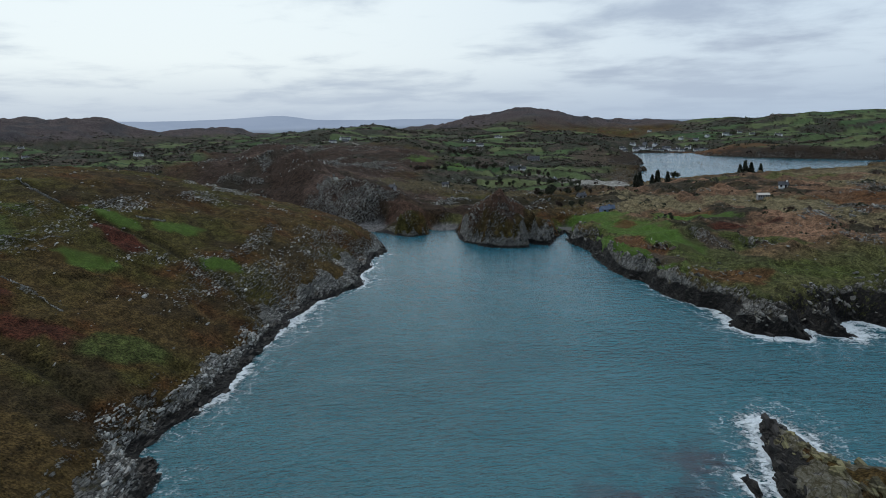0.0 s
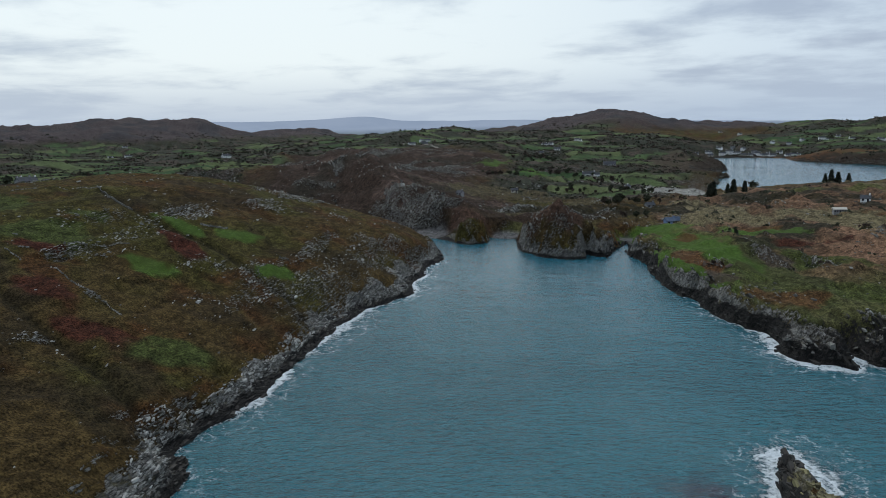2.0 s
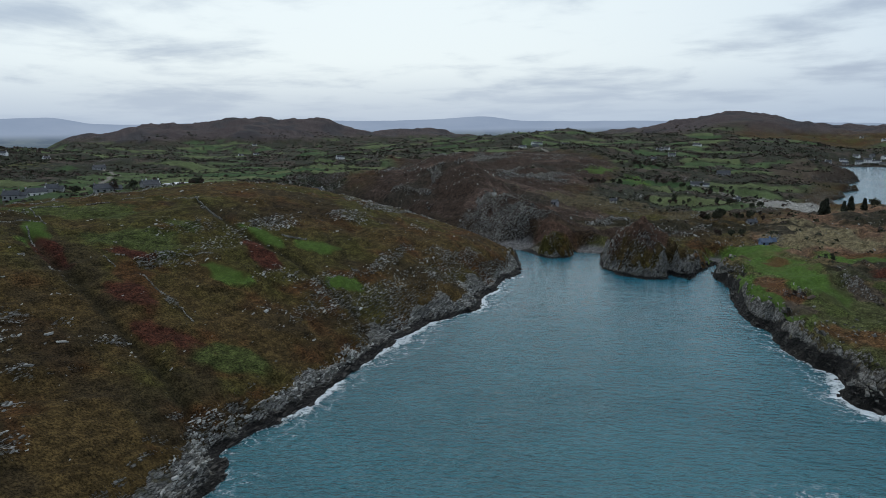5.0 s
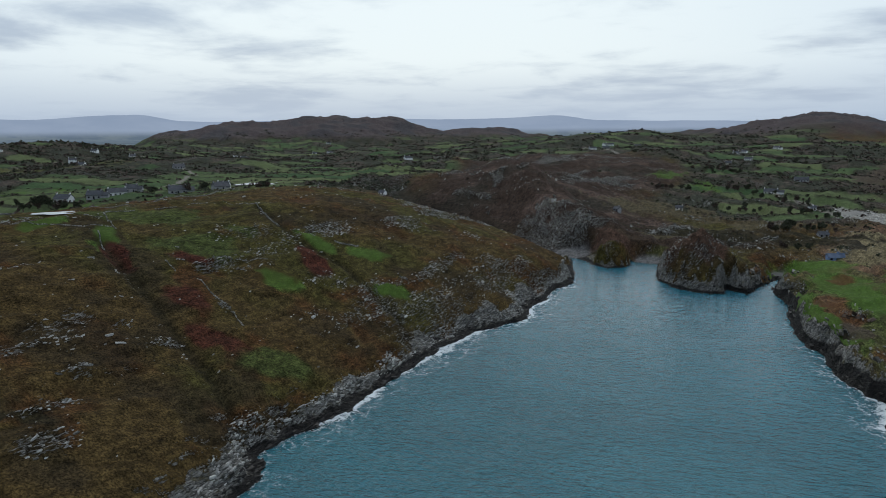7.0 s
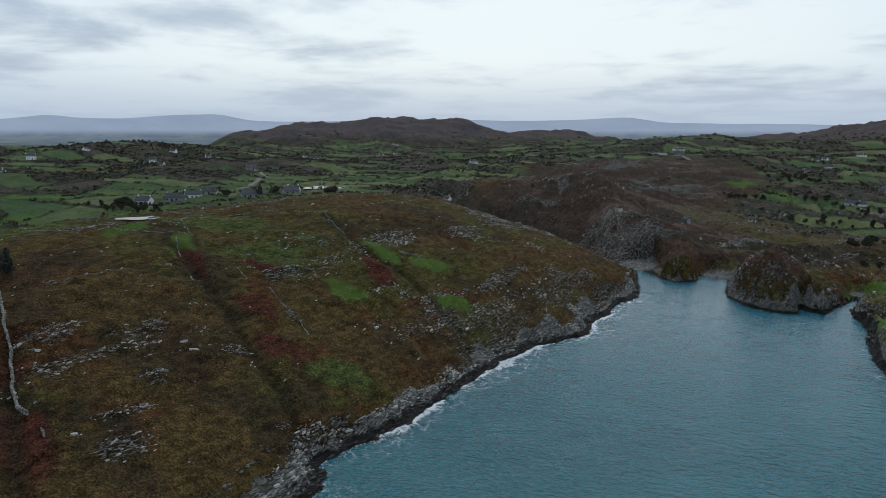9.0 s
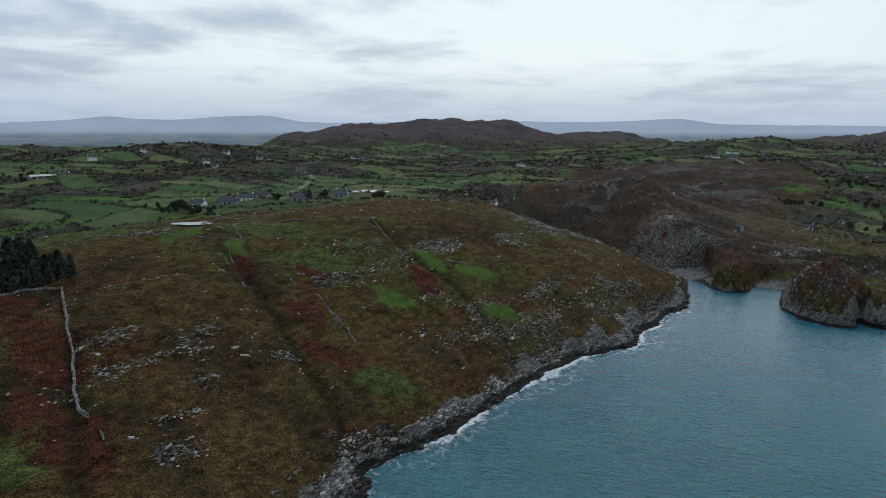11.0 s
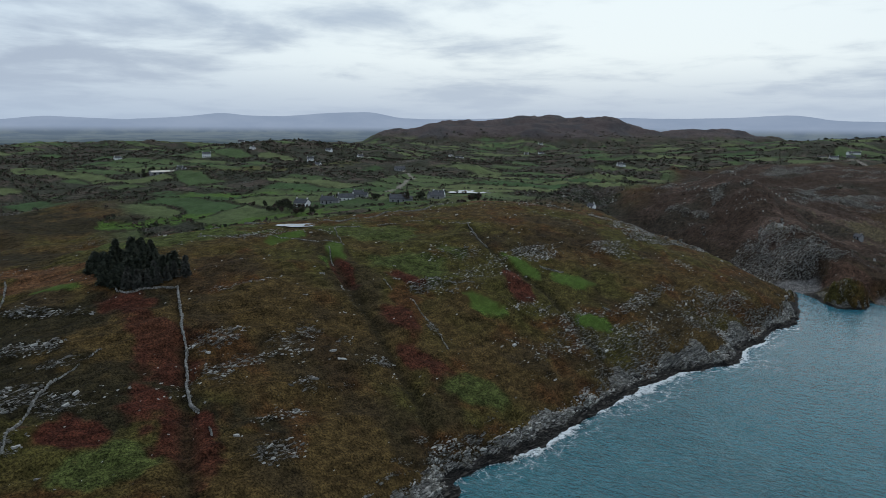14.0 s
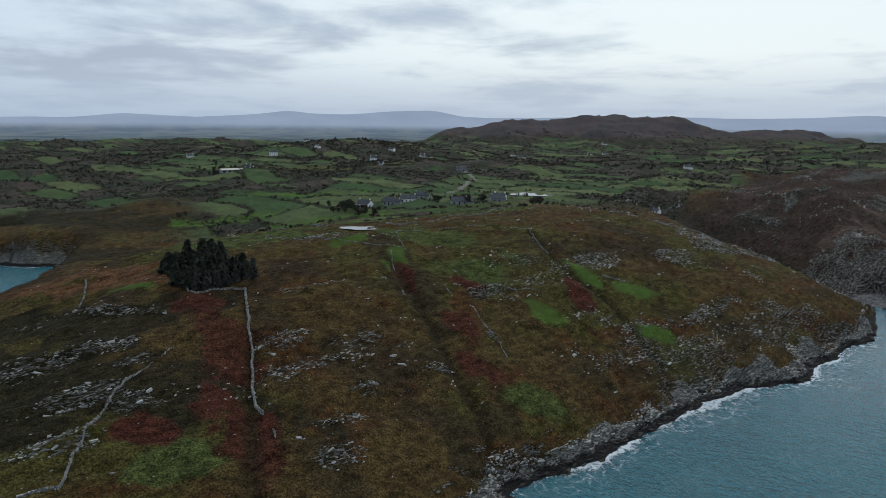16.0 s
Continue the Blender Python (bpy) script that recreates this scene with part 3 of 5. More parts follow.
def covers(x, y, h, shore, rough, steep):
    """Plant and far-haze colour at each place of the land, and how stony it is."""
    out = np.hypot(x + 60, y - 250)
    n1, n2, n3 = layered(x, y, 38, 4, 101), layered(x, y, 13, 4, 111), layered(x, y, 130, 3, 121)

    def blend(base, colour, amount):
        return base + (np.array(colour) - base) * np.clip(amount, 0, 1)[:, None]

    c = np.tile(np.array((0.066, 0.042, 0.012)), (len(x), 1))
    c = blend(c, (0.058, 0.050, 0.011), step(-0.1, 0.45, n1))
    c = blend(c, (0.066, 0.030, 0.008), step(0.0, 0.45, n2 - 0.3 * n1))
    c = blend(c, (0.036, 0.025, 0.011), 0.8 * step(0.1, 0.42, layered(x, y, 20, 4, 131)))
    east = step(-55, -25, x) * (1 - step(620, 700, y)) * step(180, 200, y)
    ex, ey = turned(x, y, 114)
    e1, e2, e3 = layered(ex / 3.0, ey, 22, 3, 133), layered(ex / 2.6, ey, 30, 4, 135), layered(ex / 2.2, ey, 17, 4, 137)
    c = blend(c, (0.120, 0.068, 0.038), east * 0.9)
    c = blend(c, (0.190, 0.105, 0.058), east * step(0.0, 0.25, e1))
    c = blend(c, (0.145, 0.122, 0.062), east * step(0.05, 0.3, e2) * 0.9)
    c = blend(c, (0.036, 0.030, 0.018), east * step(0.08, 0.26, e3))
    c = blend(c, (0.066, 0.074, 0.022), east * (1 - step(25, 60, shore)) * step(-0.1, 0.15, -e2) * 0.9)
    brown = step(-20, 20, outline_distance(x, y, BROWN_HILLS) + 12 * n2)
    c = blend(c, (0.040, 0.025, 0.018), brown * 0.95)
    c = blend(c, (0.088, 0.056, 0.042), brown * step(0.0, 0.4, n1 + 0.5 * n2) * 0.85)
    c = blend(c, (0.032, 0.026, 0.018), brown * step(0.05, 0.4, layered(x, y, 45, 3, 141)))
    # far moor: heather brown with bluish distance haze mixed into the colour
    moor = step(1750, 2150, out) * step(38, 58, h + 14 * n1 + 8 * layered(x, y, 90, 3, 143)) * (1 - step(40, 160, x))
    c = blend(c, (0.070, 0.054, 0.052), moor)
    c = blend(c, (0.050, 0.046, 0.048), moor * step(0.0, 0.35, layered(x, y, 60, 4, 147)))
    # darker along the valley line
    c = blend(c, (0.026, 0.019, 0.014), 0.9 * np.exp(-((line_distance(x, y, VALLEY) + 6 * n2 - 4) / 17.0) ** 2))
    farm, pick, tint, edge = farmland(x, y)
    c = blend(c, (0.036, 0.040, 0.027), farm * (1 - moor) * 0.95)
    c = blend(c, (0.068, 0.052, 0.040), farm * (1 - moor) * step(0.0, 0.4, n1 + n2))
    green = farm * (1 - step(850, 950, y) * (1 - step(25, 50, shore + 14 * n1))) * step(0.63, 0.66, pick) * (1 - moor)
    pasture = np.array((0.042, 0.086, 0.028)) + tint[:, None] * np.array((0.070, 0.050, 0.024))
    c = c + (pasture * (0.9 + 0.3 * n2[:, None]) - c) * green[:, None]
    c = blend(c, (0.028, 0.030, 0.015), farm * (1 - moor) * (1 - step(1.5, 4.0, edge + 1.6 * n2)))
    c = blend(c, (0.034, 0.024, 0.016), step(850, 950, y) * (1 - step(25, 50, shore + 14 * n1)))
    for px, py, long, wide, turn, kind in PATCHES:
        a, b = turned(x - px, y - py, turn)
        inside = 1 - np.hypot(a / long, b / wide) + 0.7 * n2 + 0.35 * layered(x, y, 4.5, 3, 201)
        c = blend(c, COVER[kind], step(-0.05, 0.3, inside) * (0.8 + 0.3 * n2 if kind == 'pasture' else 0.9 + 0.2 * n1))
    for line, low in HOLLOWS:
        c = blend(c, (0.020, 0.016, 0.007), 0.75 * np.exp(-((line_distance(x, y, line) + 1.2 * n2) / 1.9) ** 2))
    for line, wide in TRACKS:
        c = blend(c, (0.20, 0.18, 0.15), 1 - step(wide * 0.6, wide * 1.1, line_distance(x, y, line) + 0.8 * n2))
    lag = outline_distance(x, y, LAGOON)
    c = blend(c, (0.26, 0.25, 0.22), step(-3, 3, lag + 4 * n2))
    for bx, by, size in BEACHES:
        c = blend(c, (0.13, 0.125, 0.12), 1 - step(size * 0.7, size, np.hypot(x - bx, y - by) + 3 * n2))
    tame, lush = green * 0.9, green * 1.0
    stony = 0.155 + 0.345 * rough + 0.09 * brown
    inner = step(332, 345, y) * (1 - step(480, 560, y)) * (1 - step(-50, -40, x))
    stony = np.maximum(stony, 0.16 + step(0.6, 1.3, steep) * (0.40 * (1 - 0.7 * np.maximum(brown, inner)) + 0.22 * inner * step(0.0, 0.3, layered(x, y, 12, 3, 205))))
    stony = stony * (1 - step(900, 1500, out)) * (1 - tame)
    for px, py, long, wide, turn, kind in PATCHES:
        if kind in ("pasture", "bracken", "dull_grass"):
            a, b = turned(x - px, y - py, turn)
            if kind == 'pasture':
                lush = np.maximum(lush, step(0, 0.3, 1 - np.hypot(a / long, b / wide)))
            stony = stony * (1 - 0.75 * step(0, 0.3, 1 - np.hypot(a / long, b / wide)))
    east = np.maximum(east, step(336, 350, y) * step(-150, -140, x))
    head = step(336, 350, y) * (1 - step(480, 560, y)) * step(-175, -165, x)
    band = 1 - step(3.9 - 0.9 * east - 1.0 * head, 6.4 - 1.6 * head, shore * (1 + 0.4 * head) + (7 + 4 * head) * n2 + 1.0 * east)
    stony = np.maximum(stony, band * (1 - step(500, 800, y)) + 0.5 * band)
    stony = np.maximum(stony, 0.66 * east * step(6, 20, x) * (1 - step(242, 264, y)) * (1 - step(8, 15, shore + 7 * n2)))
    stony = np.maximum(stony, 0.42 * step(850, 950, y) * (1 - step(6, 20, shore + 14 * n2)))
    for bx, by, size in BEACHES:
        stony = stony * step(size * 0.7, size, np.hypot(x - bx, y - by))
    stony = stony * (1 - step(-2, 2, lag))
    return c, stony, np.clip(lush, 0, 1)


COVER = {"pasture": (0.064, 0.122, 0.016), "dull_grass": (0.085, 0.085, 0.026), "bracken": (0.060, 0.016, 0.008), "heath": (0.024, 0.020, 0.009), "rust": (0.10, 0.045, 0.016), "marsh": (0.075, 0.060, 0.030), "olive": (0.056, 0.070, 0.016), "moss": (0.070, 0.052, 0.036), "moor": (0.062, 0.034, 0.022)}
# x, y, half-length, half-width, direction, plants
PATCHES = [
    (-420, 10, 70, 26, 62, "heath"), (-500, 40, 80, 24, 66, "heath"), (-560, -10, 90, 40, 66, "heath"), (-610, 110, 60, 14, 68, "heath"), (-700, 240, 70, 16, 66, "heath"),
    (-310, 120, 46, 20, 65, "olive"), (-330, 160, 50, 12, 62, "pasture"), (-365, 200, 44, 12, 62, "pasture"), (-305, 205, 46, 18, 62, "olive"), (-352, 122, 56, 12, 66, "pasture"), (-270, 90, 34, 14, 60, "olive"), (-400, 160, 50, 12, 66, "pasture"), (-340, 260, 40, 14, 60, "olive"), (-300, 290, 40, 16, 60, "rust"),
    (-44, 402, 14, 10, 0, "pasture"), (-20, 312, 10, 12, -56, "pasture"), (14, 285, 16, 6, -50, "olive"), (40, 300, 26, 10, -40, "olive"),
    (-150, 0, 60, 26, 62, "heath"), (-185, 12, 40, 16, 62, "heath"), (-108, 30, 14, 7, 88, "olive"), (-175, 48, 10, 8, 0, "heath"), (-215, 20, 30, 10, 62, "rust"),
    (-165, 213, 12, 4.5, 75, "pasture"), (-177, 196, 10, 4, 10, "pasture"), (-160, 162, 9, 7, 50, "pasture"), (-141, 201, 7, 4, 60, "pasture"), (-204, 123, 15, 5, 150, "pasture"), (-222, 108, 16, 5, 120, "pasture"), (-240, 100, 16, 8, 60, "olive"),
    (-202, 26, 8, 4, 60, "pasture"), (-194, 173, 7, 5, 60, "olive"), (-250, 70, 34, 20, 70, "olive"), (-225, 145, 30, 14, 60, "olive"), (-185, 150, 20, 12, 60, "olive"), (-120, 130, 12, 6, 70, "olive"),
    (-158, 47, 26, 9, 5, "bracken"), (-112, 42, 22, 8, 10, "bracken"), (-133, 119, 10, 8, 20, "bracken"), (-168, 184, 12, 6, 160, "bracken"), (-186, 118, 14, 4, 170, "bracken"), (-156, 123, 10, 6, 20, "bracken"), (-180, 140, 8, 5, 60, "bracken"), (-120, 20, 10, 7, 60, "bracken"), (-240, 5, 40, 10, 60, "rust"),
    (-36, 388, 24, 18, 0, "pasture"), (-12, 352, 30, 13, -55, "pasture"), (0, 322, 24, 8, -62, "pasture"), (-6, 285, 26, 8, -56, "pasture"), (9, 306, 20, 7, -62, "pasture"), (20, 374, 22, 12, -40, "pasture"), (-30, 330, 12, 8, -55, "pasture"), (48, 262, 18, 8, -30, "olive"), (24, 257, 14, 8, -30, "rust"), (34, 340, 16, 8, 0, "bracken"),
    (-17, 364, 8, 5, -60, "rust"), (-6, 303, 14, 5, -62, "rust"), (4, 281, 11, 4, -62, "moss"), (20, 309, 14, 5, -62, "moss"), (17, 388, 12, 7, -40, "rust"), (6, 345, 12, 5, -60, "moss"), (8, 334, 12, 3.5, -60, "heath"), (-14, 322, 9, 5, -60, "rust"), (-2, 300, 9, 3, -60, "rust"),
    (-116, 406, 10, 13, 100, "dull_grass"), (-133, 440, 18, 9, 20, "marsh"), (-190, 585, 60, 40, 20, "marsh"), (-110, 560, 40, 24, 0, "marsh"), (-88, 374, 24, 20, 100, "moor"), (-150, 400, 22, 12, 130, "moor"), (-120, 480, 70, 36, 20, "heath"), (-60, 470, 40, 26, 0, "heath"), (-60, 380, 10, 10, 0, "rust"),
    (-850, 330, 105, 42, 70, "dull_grass"), (-560, 190, 60, 16, 70, "pasture"), (-470, 110, 40, 12, 70, "pasture"), (-275, 805, 26, 22, 70, "pasture"), (-215, 760, 12, 40, 30, "pasture"), (-420, 330, 20, 10, 60, "rust"),
    (200, 420, 60, 26, -20, "rust"), (120, 400, 60, 18, -20, "rust"), (90, 560, 70, 18, 0, "dull_grass"), (30, 500, 40, 16, 0, "heath"), (150, 1330, 140, 60, -30, "rust"), (-90, 1000, 26, 160, 5, "moss"),
]
TRACKS = [([(-1020, 430), (-985, 470), (-960, 500), (-936, 518), (-880, 480)], 4.0), ([(-660, 1290), (-560, 1240), (-480, 1150)], 4.0), ([(-150, 759), (-110, 720), (-75, 690), (-50, 640)], 3.0), ([(-50, 700), (-90, 745), (-120, 735)], 4.0), ([(-455, 250), (-520, 330), (-640, 420), (-760, 470)], 2.5)]

CENTRE = (20.0, 10.0)
angles = np.concatenate([np.arange(-22, 102, FINE_ANGLE), np.arange(102, 338, 2.0)])
rings = np.concatenate([np.linspace(2, 58, 16), 60 * np.exp(np.arange(0, math.log(480 / 60), 0.0052)), 480 * np.exp(np.arange(0, math.log(4600 / 480), 0.0105)), [4620]])
aa, rr = np.meshgrid(np.radians(angles), rings)
gx, gy = (CENTRE[0] - rr * np.sin(aa)).ravel(), (CENTRE[1] + rr * np.cos(aa)).ravel()
gz, inland, rocky, slabs = shape_of(gx, gy)
across, count = len(angles), len(rings)


def sheet_mesh(name, co, faces, attributes, colour=None):
    mesh = bpy.data.meshes.new(name)
    mesh.vertices.add(len(co))
    mesh.vertices.foreach_set("co", co.astype(np.float32).ravel())
    mesh.loops.add(faces.size)
    mesh.loops.foreach_set("vertex_index", faces.astype(np.int32).ravel())
    mesh.polygons.add(len(faces))
    mesh.polygons.foreach_set("loop_start", (np.arange(len(faces)) * faces.shape[1]).astype(np.int32))
    mesh.polygons.foreach_set("use_smooth", np.ones(len(faces), bool))
    for key, values in attributes.items():
        mesh.attributes.new(key, "FLOAT", "POINT").data.foreach_set("value", values.astype(np.float32))
    if colour is not None:
        rgba = np.concatenate([colour, np.ones((len(colour), 1))], 1)
        mesh.attributes.new("cover", "FLOAT_COLOR", "POINT").data.foreach_set("color", rgba.astype(np.float32).ravel())
    mesh.update(calc_edges=True)
    return mesh


zz = gz.reshape(count, across)
slope_out = np.gradient(zz, axis=0) / np.gradient(rr, axis=0)
slope_round = np.gradient(zz, axis=1) / np.maximum(rr * np.gradient(aa, axis=1), 0.05)
steep = np.hypot(slope_out, slope_round).ravel()
k = np.arange(count - 1)[:, None] * across + np.arange(across)[None, :]
nxt = np.arange(count - 1)[:, None] * across + (np.arange(across)[None, :] + 1) % across
quads = np.stack([k, nxt, nxt + across, k + across], -1).reshape(-1, 4)
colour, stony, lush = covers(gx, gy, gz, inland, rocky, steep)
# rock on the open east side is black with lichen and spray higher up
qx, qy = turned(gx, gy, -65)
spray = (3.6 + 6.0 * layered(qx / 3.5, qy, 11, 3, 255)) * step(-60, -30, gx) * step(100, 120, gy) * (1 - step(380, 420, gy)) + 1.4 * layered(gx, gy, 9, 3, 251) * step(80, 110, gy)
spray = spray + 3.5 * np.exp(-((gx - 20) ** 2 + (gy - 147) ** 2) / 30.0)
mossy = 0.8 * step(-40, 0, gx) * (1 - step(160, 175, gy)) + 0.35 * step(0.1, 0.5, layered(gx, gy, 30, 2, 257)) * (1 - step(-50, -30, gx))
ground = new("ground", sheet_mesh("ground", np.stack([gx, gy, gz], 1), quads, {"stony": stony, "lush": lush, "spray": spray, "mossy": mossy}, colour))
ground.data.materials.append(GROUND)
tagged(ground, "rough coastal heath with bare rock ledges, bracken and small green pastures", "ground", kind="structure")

# the sea lies over the drowned part of the same plan
SURF = [(45, 212, 20, 0.35), (62, 222, 22, 0.45), (36, 148, 15, 0.5), (24, 154, 9, 0.25), (14, 122, 7, 0.25), (55, 140, 20, 0.3), (-110, 150, 90, 0.22), (-116, 230, 40, 0.22), (10, 243, 18, 0.18)]
offshore = -inland
surf = np.zeros(len(gx))
for sx, sy, size, much in SURF:
    surf = surf + much * np.exp(-((gx - sx) ** 2 + (gy - sy) ** 2) / (2.0 * size ** 2))
calm = step(300, 345, gy)
patchy = 0.55 + 0.75 * layered(gx, gy, 15, 3, 241)
near_shore = (1.0 * np.exp(-np.maximum(offshore, 0) / 4.2) * patchy + 0.20 * np.exp(-np.maximum(offshore, 0) / 1.2)) * (1 - 0.8 * calm)
surf = np.clip(near_shore * (0.74 + 1.5 * surf) * (1 - 0.55 * step(-50, -30, gx) * step(235, 260, gy)) + 0.75 * surf * np.exp(-np.maximum(offshore, 0) / 11.0) * patchy, 0, 0.84) * (1 - step(500, 900, gy))
weed = np.exp(-((gx + 2) ** 2 + (gy - 108) ** 2) / (2 * 9.0 ** 2)) + np.exp(-((gx - 8) ** 2 + (gy - 128) ** 2) / (2 * 6.0 ** 2))
wet = (offshore > -4).reshape(count, across)
keep = wet.ravel()[quads].any(1)
sea_quads = quads[keep]
used, back = np.unique(sea_quads, return_inverse=True)
heave = 0.10 * layered(gx[used], gy[used], 9, 2, 221) + 0.25 * np.clip(surf[used], 0, 1) * layered(gx[used], gy[used], 3, 2, 231)
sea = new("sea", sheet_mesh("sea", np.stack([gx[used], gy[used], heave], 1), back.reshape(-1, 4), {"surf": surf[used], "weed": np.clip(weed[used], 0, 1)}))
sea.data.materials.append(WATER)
tagged(sea, "teal sea water ruffled by wind with white surf at the rocks", "water", kind="structure")


# ---- helpers for things ----
def part(name, bm, mat, parent=None, label=""):
    mesh = bpy.data.meshes.new(name)
    bm.to_mesh(mesh)
    bm.free()
    mesh.materials.append(mat)
    ob = new(name, mesh)
    ob.parent = parent
    if label:
        tagged(ob, label)
    return ob


def thing(name, where, label, category, group="", turn=0.0):
    ob = new(name)
    ob.matrix_basis = pose(*where, 0, 0, turn)
    return tagged(ob, label, category, group)


def sampled(values, x, y):
    """Values of the land sheet read between its corners."""
    x, y = np.asarray(x, float), np.asarray(y, float)
    grid = values.reshape(count, across)
    bearing = (np.degrees(np.arctan2(CENTRE[0] - x, y - CENTRE[1])) + 22) % 360 - 22
    far = np.clip(np.hypot(x - CENTRE[0], y - CENTRE[1]), rings[0], rings[-2])
    j = np.clip(np.searchsorted(angles, bearing) - 1, 0, across - 2)
    i = np.clip(np.searchsorted(rings, far) - 1, 0, count - 2)
    u = np.clip((bearing - angles[j]) / (angles[j + 1] - angles[j]), 0, 1)
    v = (far - rings[i]) / (rings[i + 1] - rings[i])
    return (grid[i, j] * (1 - u) + grid[i, j + 1] * u) * (1 - v) + (grid[i + 1, j] * (1 - u) + grid[i + 1, j + 1] * u) * v


def height_at(x, y):
    return max(float(sampled(gz, [x], [y])[0]), 0.0)


def boxed(bm, x0, x1, y0, y1, z0, z1):
    vs = [bm.verts.new((x, y, z)) for z in (z0, z1) for x, y in ((x0, y0), (x1, y0), (x1, y1), (x0, y1))]
    for f in ((3, 2, 1, 0), (4, 5, 6, 7), (0, 1, 5, 4), (1, 2, 6, 5), (2, 3, 7, 6), (3, 0, 4, 7)):
        bm.faces.new([vs[i] for i in f])
    return vs


def soup(name, co, faces, mat, label, category):
    """Many small uncounted pieces in one mesh."""
    ob = new(name, sheet_mesh(name, co, faces, {}))
    ob.data.polygons.foreach_set("use_smooth", np.zeros(len(faces), bool))
    ob.data.materials.append(mat)
    return tagged(ob, label, category, kind="stuff")


SLATE = plain_stone("slate_roof", (0.035, 0.038, 0.045, 1), (0.10, 0.105, 0.115, 1), 0.8, 0.7)
BLUE_SLATE = plain_stone("blue_roof", (0.06, 0.085, 0.13, 1), (0.13, 0.17, 0.24, 1), 0.8, 0.6)
RENDERED = plain_stone("white_render", (0.74, 0.74, 0.72, 1), (0.86, 0.86, 0.84, 1), 0.3)
CREAM = plain_stone("cream_render", (0.50, 0.47, 0.40, 1), (0.66, 0.62, 0.54, 1), 0.3)
GREY_WALL = plain_stone("grey_render", (0.22, 0.22, 0.22, 1), (0.36, 0.36, 0.36, 1), 0.3)
BLUE_WALL = plain_stone("blue_boards", (0.13, 0.21, 0.36, 1), (0.22, 0.31, 0.46, 1), 0.5)
GLASS = plain_stone("dark_panes", (0.01, 0.012, 0.015, 1), (0.03, 0.035, 0.04, 1), 1.0, 0.15)
CLAY = plain_stone("red_clay", (0.16, 0.06, 0.035, 1), (0.30, 0.12, 0.07, 1), 3.0)
FIELDSTONE = plain_stone("field_stone", (0.12, 0.115, 0.10, 1), (0.36, 0.35, 0.32, 1), 1.5)
BOULDER = plain_stone("outcrop_stone", (0.07, 0.068, 0.06, 1), (0.30, 0.295, 0.265, 1), 1.2)
BARK = plain_stone("bark", (0.03, 0.025, 0.02, 1), (0.09, 0.08, 0.07, 1), 3.0)
PINE = leaf_material("dark_needles", (0.018, 0.023, 0.015, 1), (0.056, 0.062, 0.040, 1))
GREY_PINE = leaf_material("dying_needles", (0.03, 0.03, 0.024, 1), (0.085, 0.085, 0.07, 1))
SCRUB = leaf_material("scrub_leaves", (0.028, 0.034, 0.020, 1), (0.080, 0.083, 0.048, 1))
BARE = leaf_material("bare_twigs", (0.040, 0.028, 0.022, 1), (0.105, 0.076, 0.058, 1))

# ---- far plain and mountains ----
def mountain_material():
    made, g = material("hazy_glowing_backdrop")
    where = g.add("ShaderNodeNewGeometry").outputs["Position"]
    xyz = g.add("ShaderNodeSeparateXYZ", inputs={0: where})
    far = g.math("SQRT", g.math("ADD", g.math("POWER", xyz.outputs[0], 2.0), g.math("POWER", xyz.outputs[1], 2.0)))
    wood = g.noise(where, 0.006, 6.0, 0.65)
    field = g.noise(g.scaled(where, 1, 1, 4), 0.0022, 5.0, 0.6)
    # distance haze is painted in: colours pale outward and upward, and glow unlit
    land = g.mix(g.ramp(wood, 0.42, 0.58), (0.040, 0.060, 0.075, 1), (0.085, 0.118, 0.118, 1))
    haze_tone = g.mix(g.ramp(field, 0.3, 0.7), (0.255, 0.325, 0.445, 1), (0.290, 0.360, 0.480, 1))
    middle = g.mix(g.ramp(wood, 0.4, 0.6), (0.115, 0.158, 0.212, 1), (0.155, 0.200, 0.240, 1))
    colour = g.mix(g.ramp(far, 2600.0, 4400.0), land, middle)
    colour = g.mix(g.ramp(xyz.outputs[2], 36.0, 84.0), colour, haze_tone)
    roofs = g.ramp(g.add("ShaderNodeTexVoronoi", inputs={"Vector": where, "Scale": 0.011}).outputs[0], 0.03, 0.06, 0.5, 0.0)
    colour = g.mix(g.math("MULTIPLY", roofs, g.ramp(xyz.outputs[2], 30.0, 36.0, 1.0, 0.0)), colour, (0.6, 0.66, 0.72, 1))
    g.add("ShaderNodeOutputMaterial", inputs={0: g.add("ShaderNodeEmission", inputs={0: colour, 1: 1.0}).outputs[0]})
    return made


MOUNTAINS = mountain_material()
# bearing west of north and height of the crest
CREST = [(-24, 50), (-10, 56), (0, 76), (10, 98), (18, 116), (23, 118), (27.5, 128), (29.2, 152), (30.2, 160), (32.2, 152), (35.6, 140), (38, 138), (41, 143), (44.4, 150), (50, 140), (57, 130), (60, 134), (62.4, 178), (64.5, 172),
         (67, 158), (69.5, 142), (72, 146), (74, 162), (77.5, 132), (81, 116), (83, 124), (86, 135), (89, 112), (91, 106), (94, 104), (108, 90)]
bearing = np.arange(-24, 108, 0.15)
crest = np.mean([np.interp(bearing + d, [b for b, _ in CREST], [z for _, z in CREST]) for d in (-0.5, -0.25, 0, 0.25, 0.5)], axis=0) + 4.0 * layered(bearing * 20, bearing * 0, 40, 5, 301)
inner = 3350 - 750 * step(61, 66, bearing)
co = []
